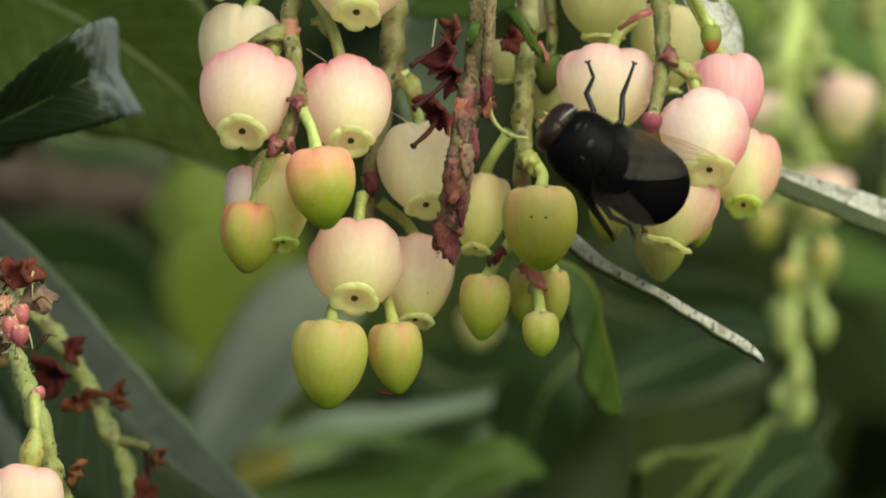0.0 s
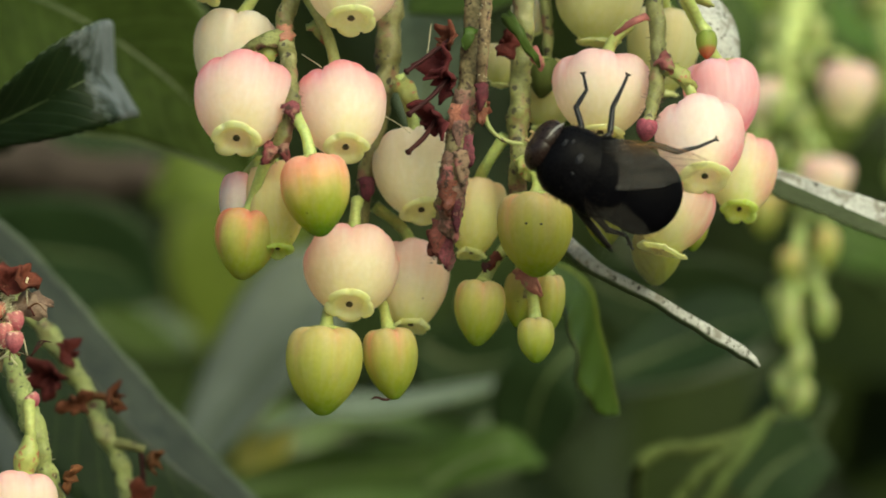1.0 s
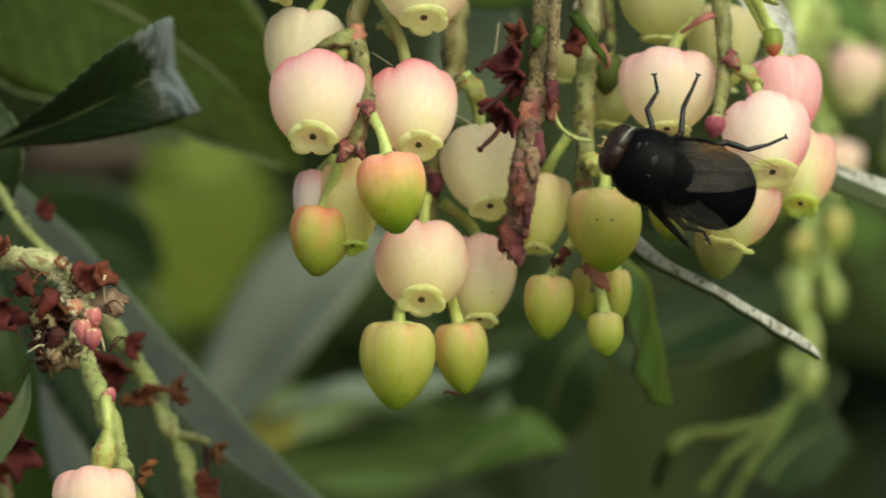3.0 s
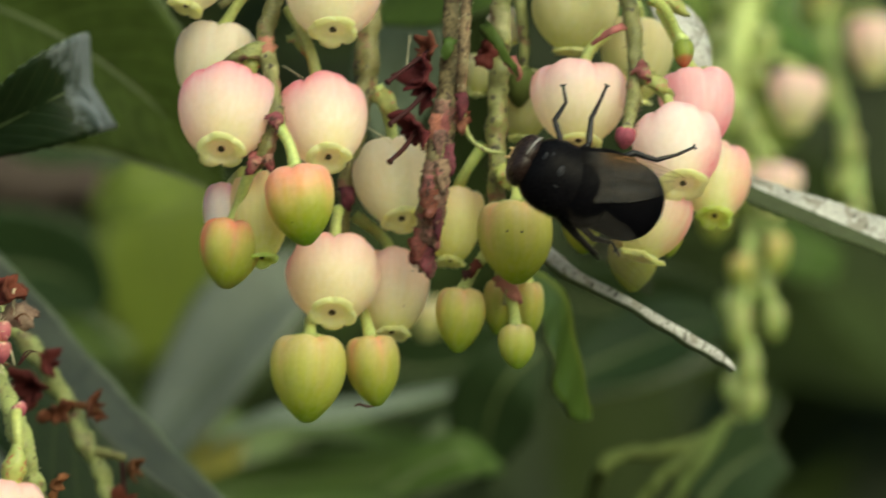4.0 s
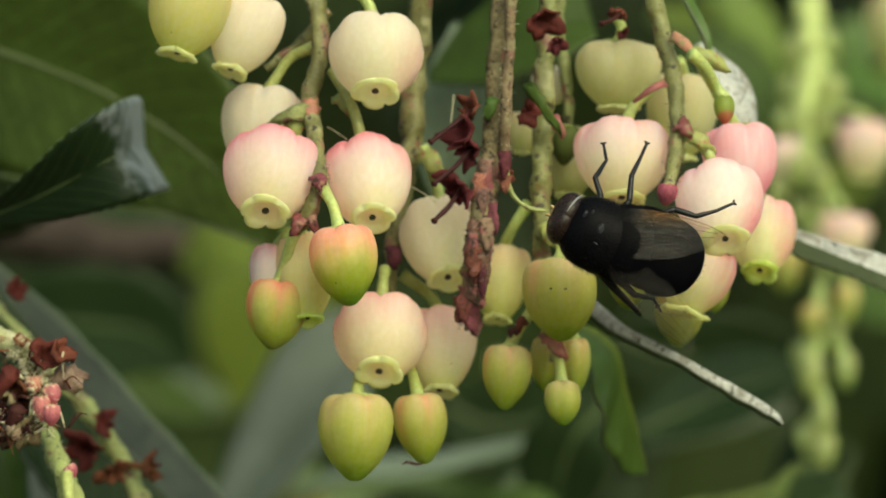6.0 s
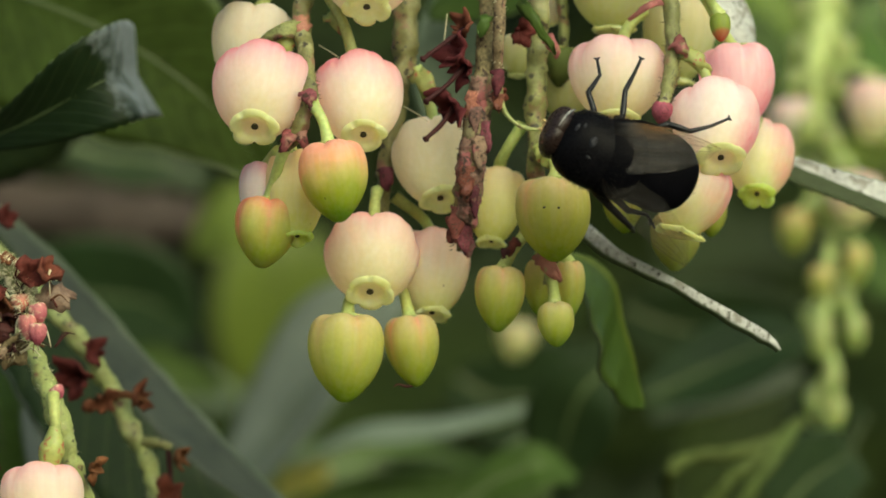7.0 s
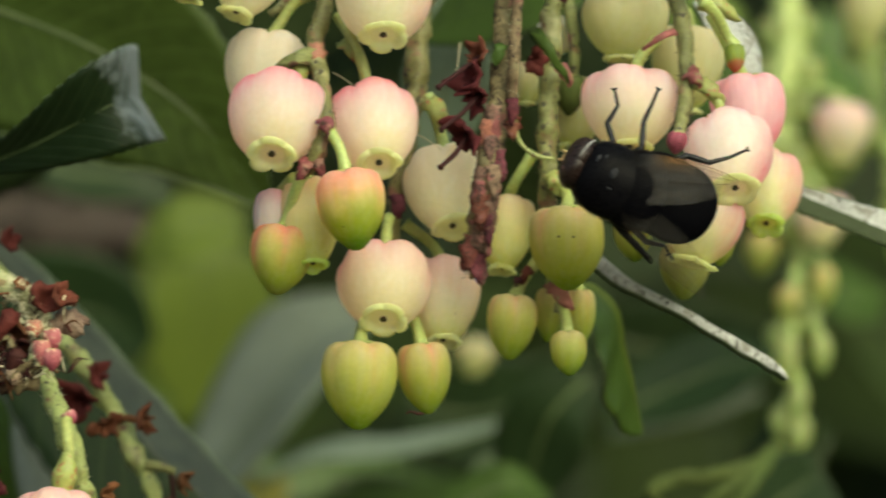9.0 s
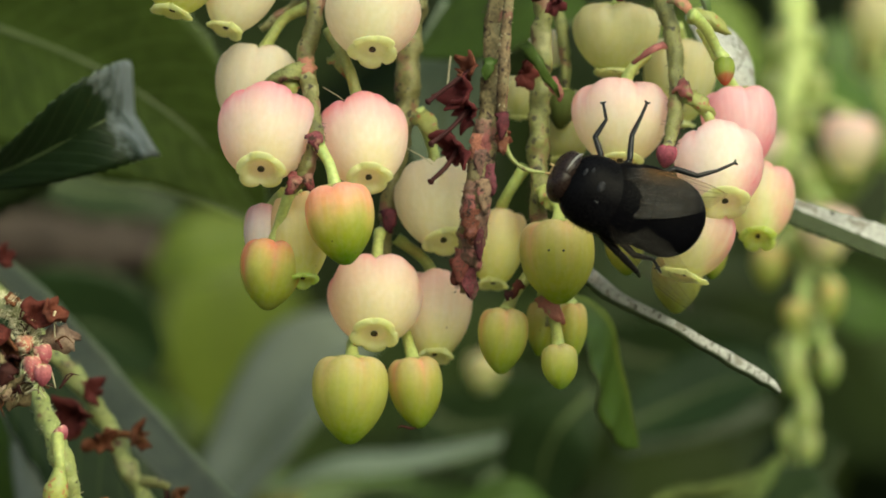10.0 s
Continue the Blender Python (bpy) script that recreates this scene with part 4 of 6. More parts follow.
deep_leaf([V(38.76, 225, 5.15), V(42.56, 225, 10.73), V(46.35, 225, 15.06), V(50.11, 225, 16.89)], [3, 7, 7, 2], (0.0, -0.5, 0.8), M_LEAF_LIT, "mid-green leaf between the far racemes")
deep_leaf([V(36.79, 195, 28.75), V(38.54, 195, 24.55), V(39.09, 195, 20.37)], [2, 5, 1], (0.2, -0.8, 0.5), M_LEAF_FRESH, "small light green leaf of the far raceme")
deep_leaf([V(-40.96, 205, -7.6), V(-34.3, 205, -11.31), V(-28.24, 205, -13.19)], [3, 8, 2], (0.0, -0.5, 0.9), M_LEAF, "dark leaf low in the shade")

BRANCH = stalk("branch", [V(-73.47, 256, 11.05), V(-54.16, 252, 7.94), V(-42.97, 250, 6.56), V(-33.5, 250, 5.6), V(-26.0, 252, 4.7)], [3.0, 3.3, 3.5, 3.0, 1.4], M_BARK,
      "brown woody branch crossing behind the leaves", "branch")
for p, q in ((V(-50.25, 252, 7.4), V(-47.91, 251, 7.11)), (V(-38.42, 250, 6.14), V(-36.99, 250, 6))):
    tube("bark_knot", [p - BRANCH.location, (p + q) / 2 - BRANCH.location, q - BRANCH.location], [2.5, 3.3, 2.5], M_BARK, BRANCH, rough=0.3)
stalk("branch", [V(-51.93, 75, 24.76), V(-41.42, 72, 22.77), V(-36.91, 70, 21.3), V(-33.02, 70, 20.08)], [0.5, 0.5, 0.45, 0.3], M_BARK, "thin brown twig behind the leaves", "branch")

# ---- flower stalks ----
S1 = stalk("flower_stalk", [V(-12.07, 8, 38.5), V(-12.05, 7, 29.86), V(-10.84, 6, 24.3), V(-10.66, 5, 20.46), V(-11.39, 4, 17.05), V(-11.1, 1, 15.07), V(-10.7, -2, 12.06), V(-10.6, -3.2, 10.37), V(-11.4, -3.2, 8.39), V(-12.48, -3, 6.98)],
           [0.75, 0.75, 0.7, 0.62, 0.66, 0.62, 0.6, 0.62, 0.58, 0.4], M_STEM, "green flower stalk speckled brown, with reddish nodes", hair=240, hair_mat=M_HAIR_DARK, seed=3)
S2 = stalk("flower_stalk", [V(-3, 8, 38.5), V(-2.98, 12, 23.39), V(-3.65, 11, 18.19), V(-3.88, 10, 13.87), V(-4.75, 10, 9.6), V(-5.41, 9, 5.3), V(-6.07, 9, 1.89), V(-6.51, 9, -1.52)],
           [0.9, 0.9, 0.95, 0.9, 0.75, 0.65, 0.6, 0.4], M_STEM, "thick speckled green flower stalk", hair=240, hair_mat=M_HAIR_DARK, seed=4)
S3 = stalk("withered_stalk", [V(3.19, 10.5, 38.71), V(3.16, 5.5, 24.67), V(2.7, 4.5, 19.53), V(2.45, 3.5, 15.26), V(2, 2.5, 11.44), V(1.48, 1.5, 8.05), V(1.04, 1.5, 4.71), V(0.61, 2.5, 1.78), V(0.1, 3.5, -0.65)],
           [0.6, 0.6, 0.6, 0.65, 0.8, 0.95, 1.0, 0.75, 0.2], M_BROWN, "withered brown flower stalk with hairy reddish bracts", hair=700, hair_mat=M_HAIR_DARK, seed=5)
S4 = stalk("flower_stalk", [V(4.02, 8, 38.5), V(3.98, 3.5, 24.54), V(3.64, 2.5, 19.01), V(3.36, 1.5, 15.18), V(3.27, 2.5, 12.28)],
           [0.45, 0.45, 0.42, 0.42, 0.36], M_BROWN, "thin dry stalk ending in a curled green tip", hair=80, seed=6)
tube("curled_tip", [p - S4.location for p in (V(3.27, 2.5, 12.4), V(3.4, 2.4, 10.9), V(3.75, 2.4, 9.6), V(4.5, 2.3, 8.75), V(5.4, 2.2, 8.35), V(6.4, 2.2, 8.2))], [0.3, 0.24, 0.18, 0.16, 0.2, 0.1], M_STEM_LIGHT, S4, "fresh green curled tip")
S5 = stalk("flower_stalk", [V(6.79, 8, 38.5), V(6.84, 9, 24.44), V(6.45, 8, 18.85), V(6.26, 8, 14.17), V(6.01, 7, 9.88), V(5.94, 7, 5.64), V(6.28, 8, 0.97), V(6.66, 7, -3.29)],
           [0.8, 0.8, 0.8, 0.8, 0.75, 0.65, 0.5, 0.35], M_STEM, "thick green flower stalk carrying the plump buds", hair=240, hair_mat=M_HAIR_DARK, seed=7)
S6 = stalk("flower_stalk", [V(14.28, 8, 38.5), V(14.19, 6, 29.83), V(15.01, 5, 23.43), V(16.04, 4, 18.74), V(16.33, 3, 14.93), V(16.2, 2.2, 12.5), V(15.75, 0.7, 10.7), V(15.42, -0.3, 9.7)],
           [0.75, 0.75, 0.72, 0.62, 0.58, 0.55, 0.5, 0.42], M_STEM, "speckled green flower stalk above the fly", hair=240, hair_mat=M_HAIR_DARK, seed=8)
stalk("flower_stalk", [V(7.64, 8, 38.5), V(7.74, 12, 28.69), V(7.66, 12, 22.65), V(8.18, 12, 17.89), V(8.4, 12, 12.27)], [0.55, 0.55, 0.5, 0.45, 0.3], M_STEM, "slender green flower stalk behind", seed=9)
stalk("flower_stalk", [V(-9.94, 9, 23.91), V(-12.09, 9, 21.55), V(-13.81, 9, 20.26), V(-14.88, 9, 19.53)], [0.4, 0.4, 0.38, 0.3], M_STEM, "short olive side stalk", seed=10)

stalk("woody_twig", [V(-22, 6, 38), V(-5, 8, 39), V(12, 8, 38), V(26, 9, 39), V(40, 60, 60), V(55, 220, 120), V(60, 520, 170)], [0.8, 1.1, 1.3, 1.5, 2.0, 2.6, 3.5], M_BARK,
      "brown woody twig carrying the flower stalks", "twig")
scale_leaf(S1, V(-11.26, 2, 16.97), (-0.1, -0.3, -0.9), 2.6, 2.0, M_BRACT)
scale_leaf(S1, V(-11.33, 1.5, 16.13), (-1, -0.1, -0.3), 4.0, 1.8, M_TATTER)
scale_leaf(S1, V(-11.98, 2, 15.79), (-0.5, -0.1, -0.9), 3.0, 2.0, M_SEPAL)
scale_leaf(S1, V(-10.75, -3.8, 11.2), (0.15, -0.5, -0.8), 1.9, 1.6, M_WINE)
scale_leaf(S1, V(-11.9, -3.7, 8.1), (-0.5, -0.3, -0.8), 2.0, 1.5, M_WINE)
scale_leaf(S1, V(-11.3, -3.6, 8.2), (0.2, -0.4, -0.9), 1.6, 1.1, M_WINE)
scale_leaf(S1, V(-9.47, 5, 17.48), (0.6, -0.1, -0.8), 3.4, 1.4, M_SEPAL)
scale_leaf(S2, V(-5.4, 8, 5.71), (0.1, -0.6, -0.8), 2.4, 1.6, M_ROT)
scale_leaf(S2, V(-3.03, 9, 12.97), (0.6, -0.3, -0.8), 4.0, 1.8, M_SEPAL)
scale_leaf(S5, V(6.27, 5.8, 7.31), (0.4, -0.3, -0.9), 2.2, 1.8, M_SEPAL)
scale_leaf(S5, V(6, 5, -0.96), (0.7, -0.5, -0.9), 3.2, 1.8, M_BRACT)
scale_leaf(S5, V(6.99, 6, 15.36), (0.4, -0.3, -0.9), 2.2, 1.2, M_BRACT)
scale_leaf(S5, V(4.9, 5, 17.9), (0.62, -0.3, -0.9), 5.6, 1.25, M_LEAF)
scale_leaf(S5, V(4.51, 4, 0.1), (-0.5, -0.3, -0.8), 1.7, 1.1, M_CALYX)
scale_leaf(S5, V(3.65, 3.5, -0.61), (-0.3, -0.4, -0.8), 0.9, 0.8, M_STYLE)
scale_leaf(S6, V(16.39, 2.4, 14.72), (0.6, -0.5, -0.6), 2.2, 1.7, M_BRACT)
scale_leaf(S6, V(17.02, 2.2, 13.87), (1, -0.2, -0.7), 3.0, 1.5, M_SEPAL)
scale_leaf(S6, V(15.57, 3, 17.68), (-1, -0.2, -0.5), 3.4, 0.7, M_BRACT)
scale_leaf(S6, V(16.01, 3.5, 21.29), (0.8, -0.2, -0.7), 3.2, 1.2, M_BRACT)
scale_leaf(S6, V(17.28, 3.5, 20.01), (1, -0.1, -0.45), 4.2, 1.6, M_SEPAL)
scale_leaf(S3, V(2.45, 2.5, 16.91), (-0.2, -0.5, -0.8), 2.2, 1.3, M_LEAF_MID)
scale_leaf(S4, V(3.34, 1.3, 12.66), (-0.1, -0.5, -0.9), 2.4, 1.3, M_ROT)
scale_leaf(S4, V(3.17, 1.5, 10.99), (0.1, -0.5, -0.9), 1.8, 1.3, M_ROT)
rng = random.Random(21)
spine = smooth_line([V(2, 1.6, 11.41), V(1.47, 0.6, 8.03), V(1.04, 0.6, 4.69), V(0.6, 1.8, 1.77), V(0.26, 2.5, 0.1)], 6)
crust = [q - S3.location for q in (V(2.09, 2.4, 11.87), V(1.48, 1.4, 8.05), V(1.13, 1.4, 5.54), V(0.95, 1.5, 3.44), V(0.61, 2.5, 1.57), V(0.19, 3.5, -0.32))]
verts, faces = tube_mesh(crust, [0.0006, 0.0009, 0.001, 0.00095, 0.00075, 0.0002], 30, 24, 0.38, 3)
mesh_object("crust", verts, faces, M_CRUST, S3, "wine-red hairy crust")
for k, p in enumerate(spine):
    if k % 2:
        continue
    out = 0.9 * math.sin(k * 2.4) + rng.uniform(-0.3, 0.3)
    scale_leaf(S3, p + Vector((out * 0.0006, -0.0005 * (1 - abs(out)), 0.0008)), (out * 0.12, -0.04, -0.95), rng.uniform(2.2, 3.4), rng.uniform(1.1, 1.9), rng.choice((M_ROT, M_WINE, M_CRUST, M_CRUST)), "withered_bract", bulge=0.1)
hairs([p - S3.location for p in spine[::4]], 1.05, 420, 0.42, M_HAIR_DARK, S3, rng)
dry_calyx(S3, V(0.84, 2, 15.84), (-0.6, -0.5, 0.3), 2.08, M_CALYX, rng, V(-2.28, 0, 13.55))
dry_calyx(S3, V(0.4, 2, 14.03), (-0.7, -0.6, 0.2), 2.5, M_CALYX, rng, None)
dry_calyx(S3, V(0.83, 2, 13.11), (-0.5, -0.6, -0.5), 2.29, M_CALYX, rng, V(-2.09, 0, 10.41))
dry_calyx(S3, V(-0.12, 2, 9.96), (-0.6, -0.6, -0.3), 2.91, M_CALYX, rng, V(-2.15, 0, 7.61))
dry_calyx(S3, V(2.93, 3, 10.82), (0.6, -0.6, -0.4), 1.77, M_CALYX, rng, None)
dry_calyx(S3, V(4.93, 6, 15.77), (0.5, -0.7, -0.2), 1.66, M_CALYX, rng, None)
dry_calyx(S3, V(6.01, 4, 22.73), (0.4, -0.7, -0.5), 2.39, M_CALYX, rng, None)
dry_calyx(S3, V(7.28, 4, 21.03), (0.4, -0.7, -0.6), 1.56, M_CALYX, rng, None)
dry_calyx(S3, V(12.33, 6, 23.17), (-0.4, -0.6, -0.5), 1.56, M_CALYX, rng, V(10.82, 4, 22.31))
dry_calyx(S3, V(12.53, 8, 21.48), (-0.4, -0.6, 0.5), 1.14, M_CALYX, rng, None)

# ---- flowers and buds of the clusters ----
flower(V(-14.06, 0, 13.14), V(-14.67, -4.48, 8.37), 7.41, M_PINK, [V(-12.27, 3, 15.34), V(-11.36, 4, 16.22)], "cream urn flower with a bright pink crown", 1, blush=1.0, turn=0.94)
flower(V(-7.32, 3, 12.54), V(-6.71, -1.52, 7.73), 6.79, M_PINK, [V(-7.85, 3, 15.32), V(-8.7, 4, 17.47), V(-9.67, 5, 19.22)], "cream urn flower blushed pink at its shoulders", 2, blush=0.8, turn=1.12)
flower(V(-14.9, 7, 17.64), V(-15.69, 5.28, 11.27), 6.34, M_CREAM, [V(-14.2, 7, 18.54), V(-12.91, 7, 20.25), V(-10.97, 6, 21.1)], "pale cream urn flower half hidden", 3, blush=0.5)
flower(V(-1.77, 9, 8.19), V(-1.2, 5.26, 3.06), 6.71, M_CREAM, [V(-1.97, 10, 10.44), V(-3.03, 10, 13.44)], "plain cream urn flower behind the withered stalk", 4, blush=0.2)
flower(V(-6.34, 5.3, 0.52), V(-6.53, 1.36, -3.85), 7.27, M_BLUSHED, [V(-6.16, 6.3, 3.15), V(-6.04, 7.3, 4.02)], "cream urn flower with one pink streak", 5, blush=1.0, turn=0.31)
flower(V(-1.81, 9, 0.38), V(-2.05, 6.6, -5.55), 5.69, M_TWO_TONE, [V(-2.66, 10, 1.89), V(-4.78, 10, 3.61)], "cream urn flower tucked behind its neighbour", 6, blush=0.35)
flower(V(-14.0, 1, 5.85), V(-14.5, 0.3, 1.05), 4.0, M_PEARL, [V(-13.0, -1, 6.9)], "small whitish flower behind the buds", 7)
flower(V(-12.03, 0.6, 6.27), V(-11.69, -2.23, 0.27), 4.72, M_PALE, [V(-12.22, -0.4, 7.08)], "greenish-cream flower behind the orange bud", 8, blush=0.2, lip=M_LIP_GREEN)
flower(V(19.27, 3, 10.21), V(19.67, -0.87, 5.62), 6.79, M_PEARL, [V(18.61, 2, 12.28), V(17.4, 3, 13.71)], "cream urn flower flushed rose on one side", 9, blush=1.0, rosy=(0.95, -0.15, -0.3), turn=0.94, flare=1.4)
flower(V(23.24, 14, 7.92), V(22.65, 10.2, 3.1), 5.41, M_LIME, [V(22.38, 10, 9.88), V(21.32, 10, 11.17)], "yellow-green urn flower flushed pink", 10, blush=1.0, rosy=(0.95, -0.1, 0.25), lip=M_LIP_GREEN, flare=1.25)
flower(V(21.15, 8, 14.17), V(21.54, 6.76, 8.34), 5.85, M_ROSE, [V(20.34, 7, 15.33), V(19.45, 6, 16.99), V(18.4, 6, 19.11)], "rose-pink urn flower beside a frosted leaf", 11, blush=0.7, rosy=(0.75, -0.25, -0.5))
flower(V(12.32, 6, 14.31), V(12.04, 3.99, 8.81), 7.47, M_SOFT, [V(13.09, 6, 15.96), V(14.37, 6, 17.23)], "plump cream-pink urn flower under the fly's feet", 12, blush=1.2, turn=0.66)
flower(V(18.1, 3, 5.35), V(16.6, 2.1, 0.2), 6.0, M_LIME, [V(18.76, 6, 6.4)], "cream urn flower under the fly, seen from the side", 13, blush=0.8, rosy=(0.95, -0.15, 0.1), flare=2.0)
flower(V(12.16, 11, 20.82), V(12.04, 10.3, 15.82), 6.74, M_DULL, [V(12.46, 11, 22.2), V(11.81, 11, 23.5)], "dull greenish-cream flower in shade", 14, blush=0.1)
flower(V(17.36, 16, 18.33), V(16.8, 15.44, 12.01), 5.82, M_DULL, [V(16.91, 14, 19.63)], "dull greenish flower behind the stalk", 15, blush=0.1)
flower(V(-6.22, 2, 21.88), V(-6.35, -1.41, 17.18), 7.36, M_CREAM, [V(-6.9, 3, 24.26), V(-8.61, 5, 25.99)], "plump ivory urn flower", 16, blush=0.25, rosy=(0.97, 0, -0.2))
flower(V(-15.32, 4, 24.49), V(-17.4, 2.12, 19.09), 5.67, M_CREAM, [V(-13.72, 5, 25.99)], "ivory urn flower hanging askew", 17, blush=0.5)
flower(V(-19.79, 2, 25.94), V(-21.28, 0.77, 20.36), 6.36, M_YELLOW, [V(-18.8, 4, 27.67)], "yellow-green flower with a ragged lip", 18, blush=0.2)
PEACH = flower(V(-30.99, 0, -16.57), V(-30.93, -2.1, -22.34), 6.33, M_BLUSHED, [V(-30.02, 0, -14.4), V(-30.01, 0, -12.31), V(-30.19, 1, -10.86)], "peach-pink urn flower on the withered raceme", 19, blush=0.3)
tube("receptacle", [local(PEACH, p) for p in (V(-30.01, 0, -13.23), V(-30.06, 0, -14.31), V(-30.27, 0, -15.23), V(-30.53, 0, -16.28))], [0.42, 0.75, 0.95, 0.8], M_SEPAL, PEACH, "green receptacle with a brown scar")
flower(V(3.02, 11, 5.21), V(2.47, 9.03, -0.18), 4.61, M_PALE, [V(3.55, 9, 6.54), V(5.04, 8, 8.85)], "greenish-cream flower behind the withered stalk", 20, blush=0.2)
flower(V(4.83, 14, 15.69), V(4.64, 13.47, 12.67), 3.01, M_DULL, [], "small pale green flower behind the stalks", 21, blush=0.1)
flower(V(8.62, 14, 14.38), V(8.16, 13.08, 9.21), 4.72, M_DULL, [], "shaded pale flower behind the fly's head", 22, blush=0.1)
flower(V(6.49, 14, 19.13), V(7.42, 14, 16.54), 2.58, M_CREAM, [], "pale flower glimpsed between the stalks", 23, blush=0.1)

bud(V(-9.13, -5.5, 7.08), V(-8.41, -6.3, 1.46), 5.15, M_BUD_ORANGE, [V(-9.5, -5, 8.6), V(-9.95, -4.6, 9.6), V(-10.4, -3.6, 10.3)], "plump bud, orange above and green below", 31, blush=1.4, turn=0.1)
bud(V(-13.8, -1.2, 3.19), V(-14.45, -1.65, -1.75), 4.75, M_BUD_RIM, [V(-13.35, -1.8, 4.7), V(-12.85, -2.7, 6.2), V(-12.3, -3, 7.4)], "small orange-flecked green bud", 32, blush=2.6, lobes=0.6, turn=0.42)
bud(V(-8.22, 1, -5.56), V(-8.51, 0.34, -11.8), 5.76, M_BUD, [V(-8.09, 4, -4.06), V(-7.36, 8, -1.94)], "large plump yellow-green flower bud", 33, blush=0.8)
SCRAPPED = bud(V(-3.62, 4, -5.68), V(-3.22, 3.47, -10.75), 4.16, M_BUD, [V(-4.04, 6, -4.08), V(-4.59, 9, -1.95)], "yellow-green bud with pinkish ribs", 34, blush=1.2)
tube("dry_scrap", [local(SCRAPPED, p) for p in (V(-3.22, 3.4, -10.61), V(-3.9, 3.2, -10.73), V(-4.57, 3, -10.55), V(-4.91, 3, -10.72))], [0.06, 0.1, 0.1, 0.04], M_STYLE, SCRAPPED, "dark curled dry scrap")
SPOTTED = bud(V(7.19, 2, 4.36), V(7.32, 1.37, -1.61), 5.65, M_BUD, [V(7.43, 5, 5.59), V(6.61, 6, 6.89)], "plump yellow-green bud with two dark specks", 35, blush=0.9, shape=PLUMP_SHAPE)
for p in (V(6.52, -1.2, 2.39), V(7.61, -1.25, 2.34)):
    q = local(SPOTTED, p)
    tube("dark_speck", [q - Vector((0.00012, 0, 0)), q, q + Vector((0.00012, 0, 0.00004))], [0.04, 0.1, 0.04], M_STIGMA, SPOTTED, per=3, sides=6, rough=0)
bud(V(3.27, 4, -2.09), V(2.87, 3.59, -6.77), 3.82, M_BUD, [V(4.11, 6, -0.73), V(5.41, 7, 0.97)], "yellow-green bud tipped orange above", 36, blush=0.8)
bud(V(8.37, 7, -1.68), V(8.35, 7, -5.84), 2.37, M_BUD, [V(7.74, 7, -0.74)], "small green bud behind another", 37, blush=0.4)
bud(V(6.26, 8, -1.58), V(5.9, 8, -5.5), 2.46, M_BUD, [V(6.34, 7, -0.31)], "small olive bud in shade", 38, blush=0.4)
bud(V(7.22, 2, -4.8), V(7.33, 1.44, -7.95), 2.76, M_BUD, [V(7.11, 4, -3.5), V(6.86, 6, -2.02)], "small round green bud", 39, blush=0.1, shape=PLUMP_SHAPE)
bud(V(19.45, 12, 3.09), V(19.22, 12, 0.17), 2.22, M_BUD, [], "small dark green bud behind the flowers", 40, blush=0.1)
bud(V(16.57, 10, 1.79), V(16.34, 10, -2.4), 3.9, M_FAR_BUD_WARM, [], "green bud showing through the fly's wing", 41, blush=0.1)
bud(V(12.37, 9, 3.93), V(12.69, 9, 0.52), 2.97, M_BUD, [], "green bud below the fly", 42, blush=0.1)
bud(V(15.45, -0.5, 10.0), V(15.2, -0.5, 8.4), 1.6, M_CRIMSON, [], "tiny crimson bud on the stalk", 43, blush=1.0)
bud(V(19.83, 1, 16.43), V(19.83, 0.29, 14.49), 1.6, M_BUD_RED, [V(19.24, 1, 17.28), V(18.43, 0, 18.75), V(17.33, -1, 19.8)], "small calyx bud, green with red tips", 44, blush=1.0)
bud(V(8.03, 11, 14.7), V(7.76, 11, 11.7), 2.35, M_OLIVE, [], "small olive-green bud behind the stalk", 45, blush=0.5)

for k, pts in enumerate(([V(-3.9, 6, 10.3), V(-2.9, 5, 9.7), V(-2.0, 4, 9.0)], [V(-10.1, 4, 14.9), V(-9.3, 3.5, 14.4), V(-8.6, 3, 13.9)], [V(-0.5, 6, 17.2), V(-0.7, 6, 15.6), V(-0.9, 5.5, 14.2)])):
    tagged(tube("spider_thread", pts, 0.035, M_HAIR, sides=5, per=4, rough=0), "fine grey spider thread between the stalks", "thread", "spider threads")

# ---- withered raceme low beside the waxy leaf ----
A1 = stalk("withered_raceme", [V(-43.64, 4, -2.19), V(-39.75, 3, -1.03), V(-37.14, 2, -0.38), V(-33.71, 1, -1.2), V(-32.04, 1, -3.09), V(-31.63, 1, -5.61)], [0.75, 0.8, 0.8, 0.85, 0.7, 0.3],
           M_STEM_WOOLLY, "hairy pale stalk end with rusty withered flower remains", hair=1800, seed=11)
A2 = stalk("flower_stalk", [V(-33.78, 8, -4.79), V(-31.96, 6, -8.18), V(-30.52, 3, -11.1), V(-29.69, 3, -14.06), V(-28.83, 4, -17.04), V(-28, 6, -21.77)], [0.6, 0.72, 0.80, 0.82, 0.80, 0.75],
           M_STEM_LIGHT, "pale green stalk of a spent raceme", hair=160, seed=12)
A3 = stalk("flower_stalk", [V(-40.42, 28, 6.27), V(-37.7, 27, 2.02), V(-34.1, 26, -2.21), V(-30.52, 25, -6.21), V(-27.89, 25, -10.19), V(-25.87, 24, -14.15), V(-24.56, 24, -16.8), V(-23.7, 24, -21.21)],
           [0.32, 0.42, 0.55, 0.72, 0.78, 0.78, 0.72, 0.7], M_STEM_LIGHT, "long pale green stalk with rusty flower scars", hair=160, seed=13)
